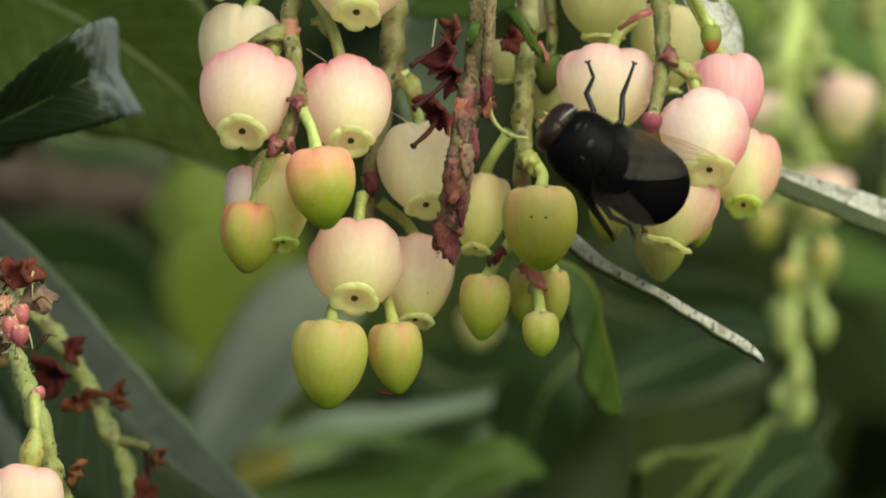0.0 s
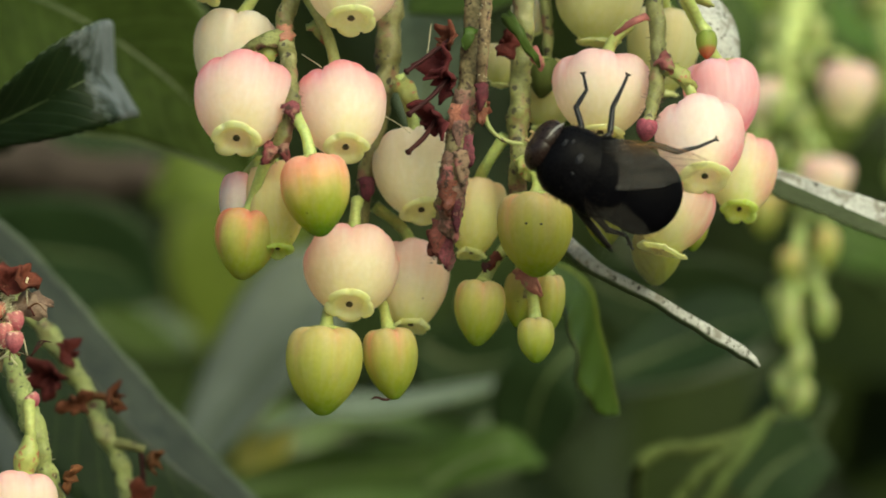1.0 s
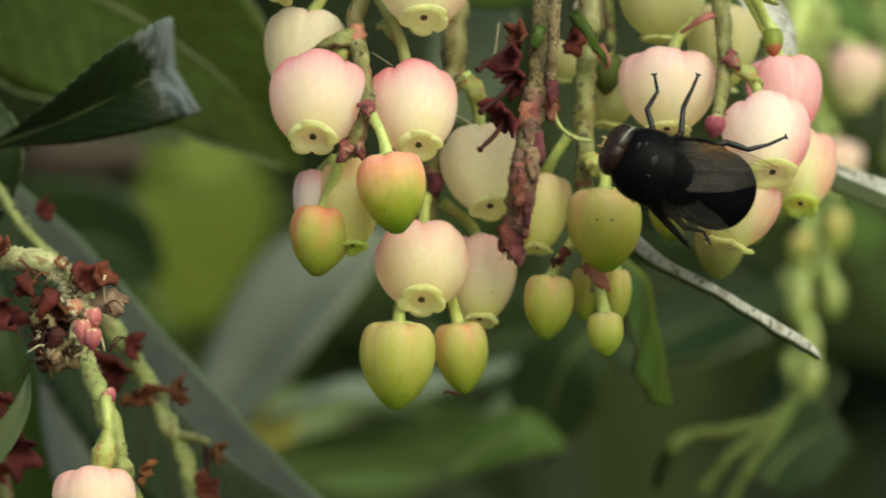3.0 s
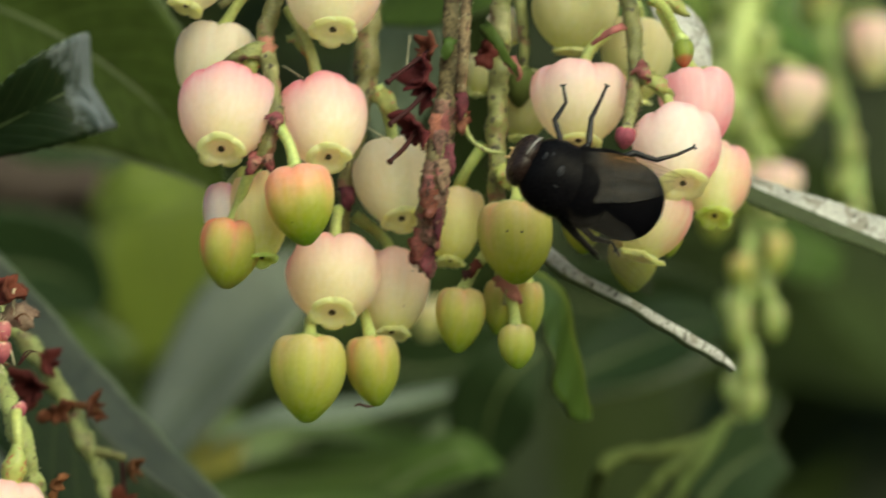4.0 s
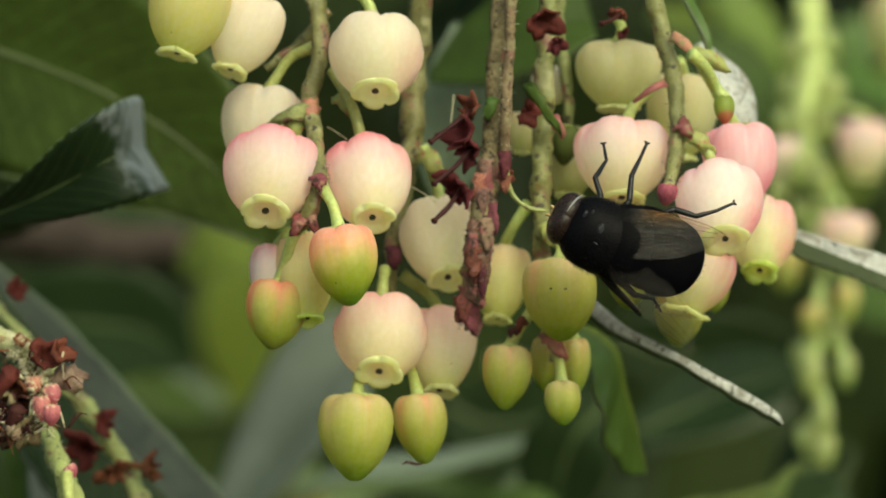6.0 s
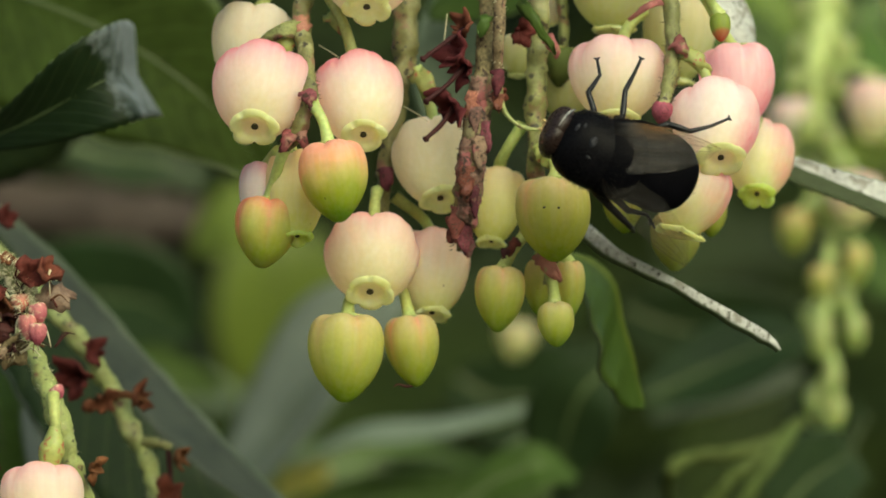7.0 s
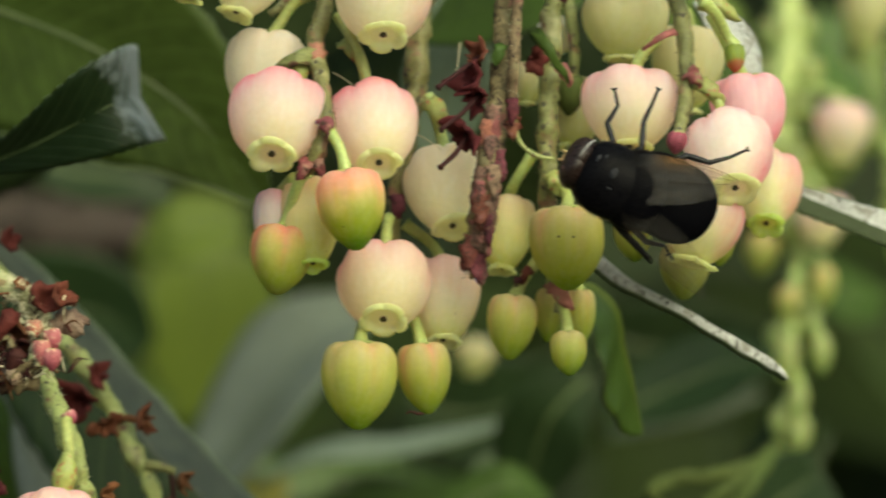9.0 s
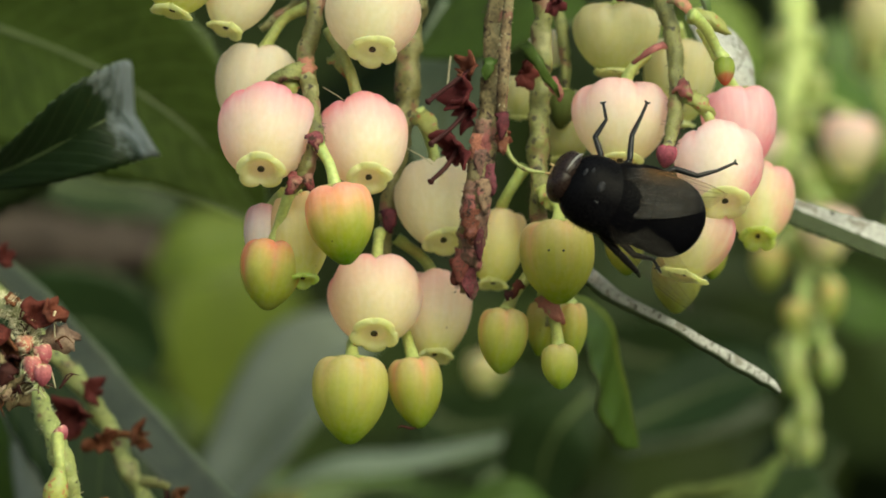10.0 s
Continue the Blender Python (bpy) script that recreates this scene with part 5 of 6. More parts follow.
A4 = stalk("flower_stalk", [V(-40.59, 16, -0.02), V(-40.39, 16, -4.79), V(-40.06, 16, -9.13), V(-39.35, 16, -14.33), V(-38.29, 16, -20.4)], [0.85, 0.85, 0.85, 0.8, 0.7], M_STEM, "pale stalk of a spent raceme", hair=100, seed=14)
rng = random.Random(33)
dry_calyx(A1, V(-37.98, 1, 0.08), (-0.2, -0.7, 0.6), 1.9, M_RUST, rng)
dry_calyx(A1, V(-36.44, 1, -2.44), (0.5, -0.5, -0.7), 2.2, M_RUST, rng)
dry_calyx(A1, V(-33.86, 0, -3.92), (-0.3, -0.7, -0.6), 2.4, M_RUST, rng)
dry_calyx(A1, V(-31.69, -1, -2.05), (0.3, -0.8, 0.2), 2.6, M_RUST, rng)
dry_calyx(A1, V(-30.44, -1, -1.85), (0.7, -0.6, 0.5), 2.2, M_RUST, rng)
dry_calyx(A1, V(-33.66, 0, -6.85), (-0.3, -0.7, -0.6), 2.6, M_STYLE, rng)
dry_calyx(A1, V(-33.45, 0, -5.39), (0.2, -0.7, -0.5), 2.2, M_STYLE, rng)
dry_calyx(A1, V(-34.42, 0, -6.55), (-0.6, -0.7, -0.2), 2.6, M_STYLE, rng)
dry_calyx(A1, V(-33.16, 0, -7.35), (0.5, -0.6, -0.5), 2.2, M_BROWN, rng)
dry_calyx(A1, V(-34, 0, -7.77), (-0.1, -0.6, -0.8), 1.9, M_BROWN, rng)
dry_calyx(A1, V(-34.16, 0, -4.96), (-0.6, -0.6, -0.4), 2.2, M_BROWN, rng)
dry_calyx(A1, V(-33.22, 0, -0.99), (0.1, -0.5, 0.8), 1.4, M_RUST, rng)
dry_calyx(A3, V(-28.87, 23, -7.74), (0.6, -0.6, 0.3), 2.2, M_CALYX, rng)
dry_calyx(A3, V(-29.92, 22, -9.7), (-0.4, -0.7, -0.4), 3.0, M_CALYX, rng)
dry_calyx(A3, V(-28.23, 23, -11.7), (0.3, -0.8, -0.3), 2.2, M_RUST, rng)
dry_calyx(A3, V(-25.37, 23, -11.49), (0.9, -0.4, 0.0), 2.2, M_RUST, rng)
dry_calyx(A3, V(-22.31, 23, -15.9), (0.8, -0.4, -0.5), 2.0, M_RUST, rng)
dry_calyx(A3, V(-23.16, 22, -19.16), (0.4, -0.7, 0.2), 2.6, M_RUST, rng)
dry_calyx(A3, V(-35.85, 26, 2.58), (0.8, -0.5, 0.3), 2.0, M_RUST, rng)
dry_calyx(A2, V(-27.51, 3, -16.38), (0.8, -0.5, -0.3), 1.6, M_RUST, rng)
dry_calyx(A4, V(-38.72, 14, -4.79), (0.6, -0.6, 0.1), 2.8, M_CALYX, rng)
dry_calyx(A4, V(-38.97, 14, -11.69), (0.6, -0.6, -0.3), 2.4, M_CALYX, rng)
dry_calyx(A4, V(-37.47, 14, -15.37), (0.5, -0.7, -0.2), 3.0, M_CALYX, rng)
dry_calyx(A4, V(-39.13, 13, -17.06), (0.2, -0.8, -0.2), 2.8, M_RUST, rng)
for k, a in enumerate(((V(-32.44, -0.6, -3.42), V(-32.36, -0.6, -4.76), 1.25), (V(-31.15, -1.2, -4.14), V(-30.82, -1.2, -5.6), 1.25), (V(-31.81, -1.4, -4.97), V(-31.73, -1.4, -6.85), 1.33), (V(-31.03, -1.8, -5.6), V(-31.04, -1.8, -7.18), 1.24), (V(-30.17, 1.5, -10.32), V(-29.59, 1.5, -11.16), 1.09))):
    bud(a[0], a[1], a[2] * 1.12, M_PINK_BUD, [], "tiny rosy bud clustered at the stalk end", 110 + k, lobes=0.9, group="tiny rosy buds")
for at, d, ln, wd, mt, nm in ((V(-31.01, 0, -3.3), (0.9, -0.2, -0.45), 3.0, 2.3, M_PAPER, "papery_petal"), (V(-30.57, 1, -3.1), (1, -0.1, -0.25), 2.6, 1.5, M_PAPER, "papery_petal"),
                              (V(-36.49, 0, -1.6), (0.5, -0.3, -0.8), 2.4, 1.7, M_RUST, "bract"), (V(-33.82, -0.5, -2.66), (-0.45, -0.4, -0.8), 3.2, 1.8, M_RUST, "bract"),
                              (V(-34.45, -0.5, -4.12), (-0.6, -0.3, -0.7), 2.2, 1.3, M_BROWN, "bract"), (V(-33.19, -0.8, -5.59), (-0.5, -0.3, -0.7), 2.4, 1.6, M_STYLE, "bract"),
                              (V(-34.24, -0.8, -6.84), (0.4, -0.3, -0.9), 1.8, 1.5, M_PAPER, "bract"), (V(-37.46, 6, -4.98), (0.8, -0.4, -0.1), 2.2, 1.8, M_CALYX, "bract")):
    scale_leaf(A1, at, d, ln, wd, mt, nm)
for line, r, count in (((V(-34.47, 0, -0.99), V(-33.01, 0, -1.83), V(-32.15, -0.5, -3.51)), 0.7, 260), ((V(-32.56, -0.6, -3.09), V(-31.69, -1.2, -4.97), V(-31.51, -1, -6.85)), 0.6, 260), ((V(-34.92, 0, -5.59), V(-33.66, 0, -6.85), V(-32.62, 0, -7.69)), 0.6, 160)):
    hairs([p - A1.location for p in line], r, count, 0.85, M_HAIR, A1, rng)
for k in range(44):
    p = V(-32.57, -0.5, -3.92) + Vector((rng.uniform(-0.0035, 0.003), rng.uniform(-0.0008, 0.0012), rng.uniform(-0.004, 0.0025))) - A1.location
    d = Vector((rng.uniform(-1, 1), rng.uniform(-0.6, 0.3), rng.uniform(-1, 0.6))).normalized() * rng.uniform(0.0008, 0.0024)
    tube("dry_fibre", [p, p + d * 0.5 + Vector((0, 0, 0.0003)), p + d + Vector((rng.uniform(-0.0006, 0.0006), 0, -0.0004))], [0.09, 0.07, 0.03], rng.choice((M_RUST, M_STYLE, M_HAIR)), A1, sides=6, per=4)
tube("dry_peduncle", [p - A3.location for p in (V(-27.4, 24, -11.28), V(-26.03, 23, -11.23), V(-24.49, 23, -11.8))], [0.3, 0.32, 0.2], M_RUST, A3)
tube("dry_peduncle", [p - A3.location for p in (V(-25.87, 24, -14.81), V(-23.84, 23, -15.02), V(-22.75, 23, -15.37))], [0.5, 0.4, 0.35], M_STEM, A3)
tube("dry_peduncle", [p - A3.location for p in (V(-23.05, 23, -15.02), V(-22.89, 23, -17.22), V(-22.81, 23, -18.98))], [0.2, 0.2, 0.2], M_STYLE, A3)

# ---- far racemes, out of focus ----
B1 = stalk("far_raceme_stalk", [V(33.86, 142, 32.93), V(33.8, 141, 26.58), V(33.75, 140, 21.08), V(33.03, 139, 17.77), V(33.58, 139, 12.86), V(34.67, 138, 8.49), V(34.39, 137, 0.33), V(33.74, 137, -6.19), V(34.12, 137, -11.63), V(33.79, 138, -17.2)],
           [1.6, 1.5, 1.4, 1.1, 0.8, 0.65, 0.55, 0.5, 0.45, 0.35], M_BG_STEM, "fresh green stalk of a far raceme")
B2 = stalk("far_raceme_stalk", [V(42.94, 172, 35.17), V(43.81, 172, 28.84), V(44.21, 172, 22.8), V(45.82, 172, 16.46), V(47.09, 172, 8.69), V(48.24, 172, 0.63)], [0.9, 0.85, 0.8, 0.75, 0.7, 0.6], M_BG_STEM, "green stalk of a second far raceme")
for st, a, b in (
    (B1, V(33.74, 138, 17.47), V(39.2, 136, 16.9)),
    (B1, V(33.53, 142, 16.49), V(30.8, 140, 14.8)),
    (B1, V(34.49, 136, 9.27), V(36.43, 134, 8.16)),
    (B2, V(43.67, 170, 28.75), V(44.5, 168, 29.51)),
    (B2, V(44.53, 170, 21.86), V(49.82, 168, 22.94)),
    (B1, V(34.5, 138, 5.5), V(31.29, 136, 3.96)),
    (B1, V(34.44, 137, 1.96), V(37.09, 135, 0.49)),
    (B1, V(34.33, 136, 0.05), V(33.67, 134, -1.46)),
    (B1, V(34.02, 139, -4.31), V(32.6, 137, -5.11)),
    (B1, V(33.85, 137, -5.65), V(33.51, 135, -6.44)),
    (B1, V(34.07, 138, -4.84), V(36.77, 136, -6.18)),
    (B1, V(34.29, 140, -2.68), V(36.03, 138, -3.48)),
    (B1, V(34.18, 138, -10.56), V(34.6, 136, -11.06)),
    (B1, V(34.12, 139, -12.37), V(33.03, 137, -12.98)),
    (B1, V(33.96, 138, -13.55), V(34.76, 136, -14.05)),
    (B1, V(33.96, 140, -15.23), V(33.52, 138, -15.73)),
    (B1, V(33.53, 140, 14.25), V(32.65, 138, 13.66)),
    (B1, V(33.58, 141, 12.36), V(30.58, 139, 11.07)),
    (B1, V(33.69, 139, 13.14), V(34.55, 137, 12.28)),
    (B1, V(34.57, 141, 10.45), V(33.03, 139, 9.43)),
    (B1, V(33.91, 142, 21.97), V(36.04, 140, 21.08)),
    (B1, V(33.92, 143, 22.56), V(32.16, 141, 21.39)),
    (B1, V(33.58, 141, 18.1), V(35.21, 139, 17.61)),
    (B1, V(33.53, 142, 18.68), V(31.56, 140, 18.18)),
    (B1, V(33.92, 143, 26.12), V(32.6, 141, 25.22)),
    (B1, V(33.92, 143, 26.67), V(35.33, 141, 25.76)),
    (B1, V(34.67, 139, 7.14), V(33.79, 137, 6.03)),
    (B2, V(46.05, 172, 16.75), V(45.33, 170, 15.84)),
    (B2, V(46.86, 172, 11.57), V(47.05, 170, 10.67)),
    (B2, V(47.4, 173, 8.13), V(46.32, 171, 7.53)),
    (B2, V(44.05, 173, 25.43), V(42.88, 171, 24.77)),
    (B2, V(47.97, 173, 4.38), V(47.93, 171, 3.51))):
    a, b = a - st.location, b - st.location
    tube("side_stalk", [a, a.lerp(b, 0.5) + Vector((0, 0, 0.0009)), b], [0.42, 0.36, 0.34], M_BG_STEM, st, per=4)
flower(V(39.0, 136, 16.3), V(38.45, 135.2, 10.9), 5.5, M_FAR_PINK, [], "blurred pale pink flower of a far raceme", 60, blush=0.4, group="flowers of the far racemes")
flower(V(30.8, 140, 14.8), V(31.19, 139.2, 10.42), 4.59, M_FAR_PINK, [], "blurred pale pink flower of a far raceme", 61, blush=0.4, group="flowers of the far racemes")
flower(V(36.7, 134, 7.3), V(36.25, 133.2, 2.9), 5.1, M_FAR_PINK, [], "blurred pale pink flower of a far raceme", 62, blush=0.4, group="flowers of the far racemes")
flower(V(44.2, 168, 29.8), V(43.74, 167.2, 23.4), 5.6, M_DULL, [], "blurred pale pink flower of a far raceme", 63, blush=0.4, group="flowers of the far racemes")
flower(V(49.52, 168, 22.24), V(49.17, 167.2, 16.19), 5.72, M_FAR_PINK, [], "blurred pale pink flower of a far raceme", 64, blush=0.4, group="flowers of the far racemes")


def far_bud(top, tip, width, material, seed):
    return bud(top, tip, width, material, [], "blurred green bud of a far raceme", seed, group="buds of the far racemes")


far_bud(V(30.94, 136, 3.96), V(30.63, 135.2, 0.04), 3.3, M_FAR_BUD_WARM, 80)
far_bud(V(36.74, 135, 0.49), V(36.47, 134.2, -3.37), 2.42, M_FAR_BUD_WARM, 81)
far_bud(V(33.32, 134, -1.46), V(33.01, 133.2, -4.43), 2.5, M_FAR_BUD_WARM, 82)
far_bud(V(32.25, 137, -5.11), V(32.31, 136.2, -7.58), 2, M_FAR_BUD, 83)
far_bud(V(33.16, 135, -6.44), V(32.85, 134.2, -10.16), 2.26, M_FAR_BUD, 84)
far_bud(V(36.42, 136, -6.18), V(36.48, 135.2, -9.44), 2.08, M_FAR_BUD, 85)
far_bud(V(35.68, 138, -3.48), V(35.52, 137.2, -6.05), 1.91, M_FAR_BUD, 86)
far_bud(V(34.25, 136, -11.06), V(34.1, 135.2, -14.17), 1.82, M_FAR_BUD, 87)
far_bud(V(32.68, 137, -12.98), V(32.31, 136.2, -15.67), 1.74, M_FAR_BUD, 88)
far_bud(V(34.41, 136, -14.05), V(34.1, 135.2, -17.39), 2.17, M_FAR_BUD, 89)
far_bud(V(33.17, 138, -15.73), V(33.02, 137.2, -18.28), 1.74, M_FAR_BUD, 90)
far_bud(V(32.55, 138, 13.31), V(32.07, 137.2, 9.93), 2.35, M_FAR_BUD, 91)
far_bud(V(30.48, 139, 10.72), V(30.17, 138.2, 8.17), 2.18, M_FAR_BUD, 92)
far_bud(V(34.45, 137, 11.93), V(34.51, 136.2, 8.88), 2.43, M_FAR_BUD, 93)
far_bud(V(32.93, 139, 9.08), V(32.56, 138.2, 6.16), 2.53, M_FAR_BUD, 94)
far_bud(V(35.94, 140, 20.73), V(35.67, 139.2, 17.42), 2.79, M_FAR_BUD, 95)
far_bud(V(32.06, 141, 21.04), V(31.47, 140.2, 17.81), 2.54, M_FAR_BUD, 96)
far_bud(V(35.11, 139, 17.26), V(35.18, 138.2, 14.34), 2.35, M_FAR_BUD, 97)
far_bud(V(31.46, 140, 17.83), V(31.09, 139.2, 14.91), 2.27, M_FAR_BUD, 98)
far_bud(V(32.5, 141, 24.87), V(32.24, 140.2, 21.46), 2.62, M_FAR_BUD, 99)
far_bud(V(35.23, 141, 25.41), V(35.51, 140.2, 22.09), 2.54, M_FAR_BUD, 100)
far_bud(V(33.69, 137, 5.68), V(33.21, 136.2, 2.78), 2.26, M_FAR_BUD, 101)
far_bud(V(45.23, 170, 15.49), V(45.06, 169.2, 12.51), 2.3, M_FAR_BUD, 102)
far_bud(V(46.95, 170, 10.32), V(46.66, 169.2, 7.1), 2.3, M_FAR_BUD, 103)
far_bud(V(46.22, 171, 7.18), V(45.93, 170.2, 4.11), 2.11, M_FAR_BUD, 104)
far_bud(V(42.78, 171, 24.42), V(42.49, 170.2, 21.44), 2.21, M_FAR_BUD, 105)
far_bud(V(47.58, 171, 3.51), V(47.75, 170.2, 0.54), 2.02, M_FAR_BUD, 106)
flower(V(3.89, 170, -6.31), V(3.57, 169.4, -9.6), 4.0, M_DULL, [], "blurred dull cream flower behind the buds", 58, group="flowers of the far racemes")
for k, pts in enumerate((
    [V(17.73, 110, -24.2), V(17.09, 85, -20.03), V(19.09, 85, -18.2), V(23.11, 86, -17.95), V(26.7, 88, -16.92), V(29.44, 92, -15.27)],
    [V(20.05, 85, -23.27), V(22.55, 85, -20.3), V(25.09, 86, -18.35), V(27.2, 88, -16.67)],
    [V(22.53, 85, -24.27), V(24.28, 85, -21.3), V(26.58, 86, -18.36), V(28.32, 90, -15.98)])):
    stalk("drooping_stalk", pts, [0.5, 0.55, 0.6, 0.6, 0.6, 0.6][:len(pts)], M_OLIVE, "blurred olive stalk drooping in an arch", group="drooping stalks")


# ---- the fly ----
def sheen(name, col, rough, coat=0.0, spec=0.5, bump=0.0):
    m = plant(name, [(0.0, col)], vary=0.2, vary_scale=700, rough=rough, bump=bump, bump_scale=6000, gloss=spec)
    m.node_tree.nodes["Principled BSDF"].inputs["Coat Weight"].default_value = coat
    return m


M_BLACK = sheen("chitin_black", (0.003, 0.003, 0.004), 0.3, 0.0, 0.03, 0.3)
M_VELVET = sheen("abdomen_black", (0.002, 0.002, 0.003), 0.4, 0.0, 0.02, 0.2)
M_POLISH = sheen("chitin_polished", (0.005, 0.006, 0.010), 0.4, 0.0, 0.24, 0.8)
M_PALE_SCALE = sheen("calypter", (0.20, 0.19, 0.16), 0.5)
M_EYE = sheen("eye_brown", (0.014, 0.008, 0.007), 0.3, 0.0, 0.25, 0.2)
M_FACE = sheen("face_yellow", (0.45, 0.32, 0.14), 0.5)
M_RIM = sheen("eye_rim", (0.20, 0.20, 0.20), 0.5)
M_LEG = sheen("leg_black", (0.006, 0.006, 0.007), 0.4, 0.0, 0.3)
M_BRISTLE = sheen("bristle", (0.006, 0.005, 0.005), 0.6, 0.0, 0.06)
M_VEIN = sheen("wing_vein", (0.02, 0.014, 0.01), 0.5, 0.0, 0.1)
M_VEIN_AMBER = sheen("wing_vein_amber", (0.16, 0.075, 0.02), 0.5)


def wing_material(name, gold):
    m = bpy.data.materials.new(name)
    m.use_nodes = True
    tree = m.node_tree
    bsdf, out = tree.nodes["Principled BSDF"], tree.nodes["Material Output"]
    tc = tree.nodes.new("ShaderNodeTexCoord")
    sep = tree.nodes.new("ShaderNodeSeparateXYZ")
    tree.links.new(tc.outputs["UV"], sep.inputs[0])
    mp = tree.nodes.new("ShaderNodeMapping")
    mp.inputs["Scale"].default_value = (4.0, 26.0, 1.0)
    mp.inputs["Rotation"].default_value = (0, 0, 0.35)
    tree.links.new(tc.outputs["UV"], mp.inputs["Vector"])
    crease = noise_out(tree, mp.outputs[0], 1.0, 2.0)
    spread = maths(tree, "MULTIPLY", remap(tree, sep.outputs[0], 0.18, 0.32, 0.0, gold), remap(tree, sep.outputs[0], 0.42, 0.7, 1.0, 0.08))
    amber = maths(tree, "MULTIPLY", spread, remap(tree, sep.outputs[1], 0.05, 0.34, 1.0, 0.0))
    # The crease noise also streaks the film, painting in its glossy reflections.
    film = maths(tree, "MULTIPLY", remap(tree, sep.outputs[0], 0.6, 0.88, 0.22 if gold > 0.5 else 0.065, 0.075), maths(tree, "MULTIPLY", remap(tree, crease, 0.42, 0.70, 0.85, 1.8), remap(tree, sep.outputs[0], 0.08, 0.24, 0.1, 1.0)))
    col = blend(tree, amber, (0.28, 0.26, 0.23), (0.60, 0.30, 0.07))
    bsdf.inputs["Metallic"].default_value = 0.5
    tree.links.new(col, bsdf.inputs["Base Color"])
    bsdf.inputs["Roughness"].default_value = 0.33
    bsdf.inputs["IOR"].default_value = 2.4
    wr = node(tree, "ShaderNodeBump", Strength=0.7, Distance=0.003)
    tree.links.new(crease, wr.inputs["Height"])
    tree.links.new(wr.outputs[0], bsdf.inputs["Normal"])
    tint = tree.nodes.new("ShaderNodeBsdfTransparent")
    tree.links.new(blend(tree, amber, (0.95, 0.94, 0.90), (0.98, 0.90, 0.66)), tint.inputs["Color"])
    mix = tree.nodes.new("ShaderNodeMixShader")
    tree.links.new(maths(tree, "ADD", film, maths(tree, "MULTIPLY", amber, 0.12)), mix.inputs[0])
    tree.links.new(tint.outputs[0], mix.inputs[1])
    tree.links.new(bsdf.outputs[0], mix.inputs[2])
    tree.links.new(mix.outputs[0], out.inputs["Surface"])
    return m


M_WING = wing_material("wing_membrane", 0.8)
M_WING_CLEAR = wing_material("wing_membrane_clear", 0.1)


def blob(name, centre, radii, material, parent, label="", shape=None, nu=36, nv=24):
    """A rounded body in millimetres; shape(x, y, z) on the unit sphere may deform it."""
    verts, faces = [], []
    for j in range(nv + 1):
        ph = math.pi * j / nv
        for i in range(nu):
            th = 2 * math.pi * i / nu
            p = Vector((math.cos(ph), math.sin(ph) * math.cos(th), math.sin(ph) * math.sin(th)))
            if shape:
                p = shape(p)
            verts.append(Vector((p.x * radii[0] + centre[0], p.y * radii[1] + centre[1], p.z * radii[2] + centre[2])) * 0.001)
    for j in range(nv):
        for i in range(nu):
            k = (i + 1) % nu
            faces.append((j * nu + i, j * nu + k, (j + 1) * nu + k, (j + 1) * nu + i))
    return mesh_object(name, verts, faces, material, parent, label)


def fuzz(name, centre, radii, count, length, material, parent, rng, keep=None):
    verts, faces = [], []
    while len(verts) < count * 4:
        d = Vector((rng.gauss(0, 1), rng.gauss(0, 1), rng.gauss(0, 1))).normalized()
        if d.z < -0.5 or (keep and not keep(d)):
            continue
        p = Vector((d.x * radii[0] + centre[0], d.y * radii[1] + centre[1], d.z * radii[2] + centre[2])) * 0.001
        nn = Vector((d.x / radii[0], d.y / radii[1], d.z / radii[2])).normalized()
        tip = p + (nn + Vector((-0.6 + rng.uniform(-0.3, 0.3), rng.uniform(-0.4, 0.4), 0))).normalized() * length * 0.001 * rng.uniform(0.5, 1.2)
        s = nn.orthogonal().normalized() * 0.000022
        u = nn.cross(s)
        n = len(verts)
        verts += [p + s, p - s * 0.5 + u, p - s * 0.5 - u, tip]
        faces += [(n, n + 1, n + 3), (n + 1, n + 2, n + 3), (n + 2, n, n + 3)]
    ob = mesh_object(name, verts, faces, material, parent)
    ob["kind"] = "stuff"
    return ob


def leg(name, joints, parent, radii=(0.30, 0.26, 0.17, 0.13, 0.10, 0.14)):
    """Thigh, shin and foot in one jointed limb, with claws; points in millimetres in the fly's space, relative to the hip."""
    hip = Vector(joints[0])
    holder = new(name)
    holder.parent = parent
    holder.location = hip * 0.001
    loc = [(Vector(j) - hip) * 0.001 for j in joints]
    names = ("thigh", "shin", "foot", "foot_tip")
    for i in range(len(loc) - 1):
        a, b = loc[i], loc[i + 1]
        r0, r1 = radii[min(i, len(radii) - 1)], radii[min(i + 1, len(radii) - 1)]
        tube(names[min(i, 3)], [a - (b - a) * 0.03, a.lerp(b, 0.4), b + (b - a) * 0.03], [r0, (r0 + r1) / 2 * 1.12, r1], M_LEG, holder, per=4, sides=8, rough=0.1)
    e = (loc[-1] - loc[-2]).normalized()
    s = e.cross(Vector((0, 0, 1))).normalized()
    tube("claw", [loc[-1] - s * 0.00022 + e * 0.00012, loc[-1], loc[-1] + s * 0.00022 + e * 0.00012], [0.05, 0.11, 0.05], M_LEG, holder, per=3, sides=6, rough=0)
    return holder


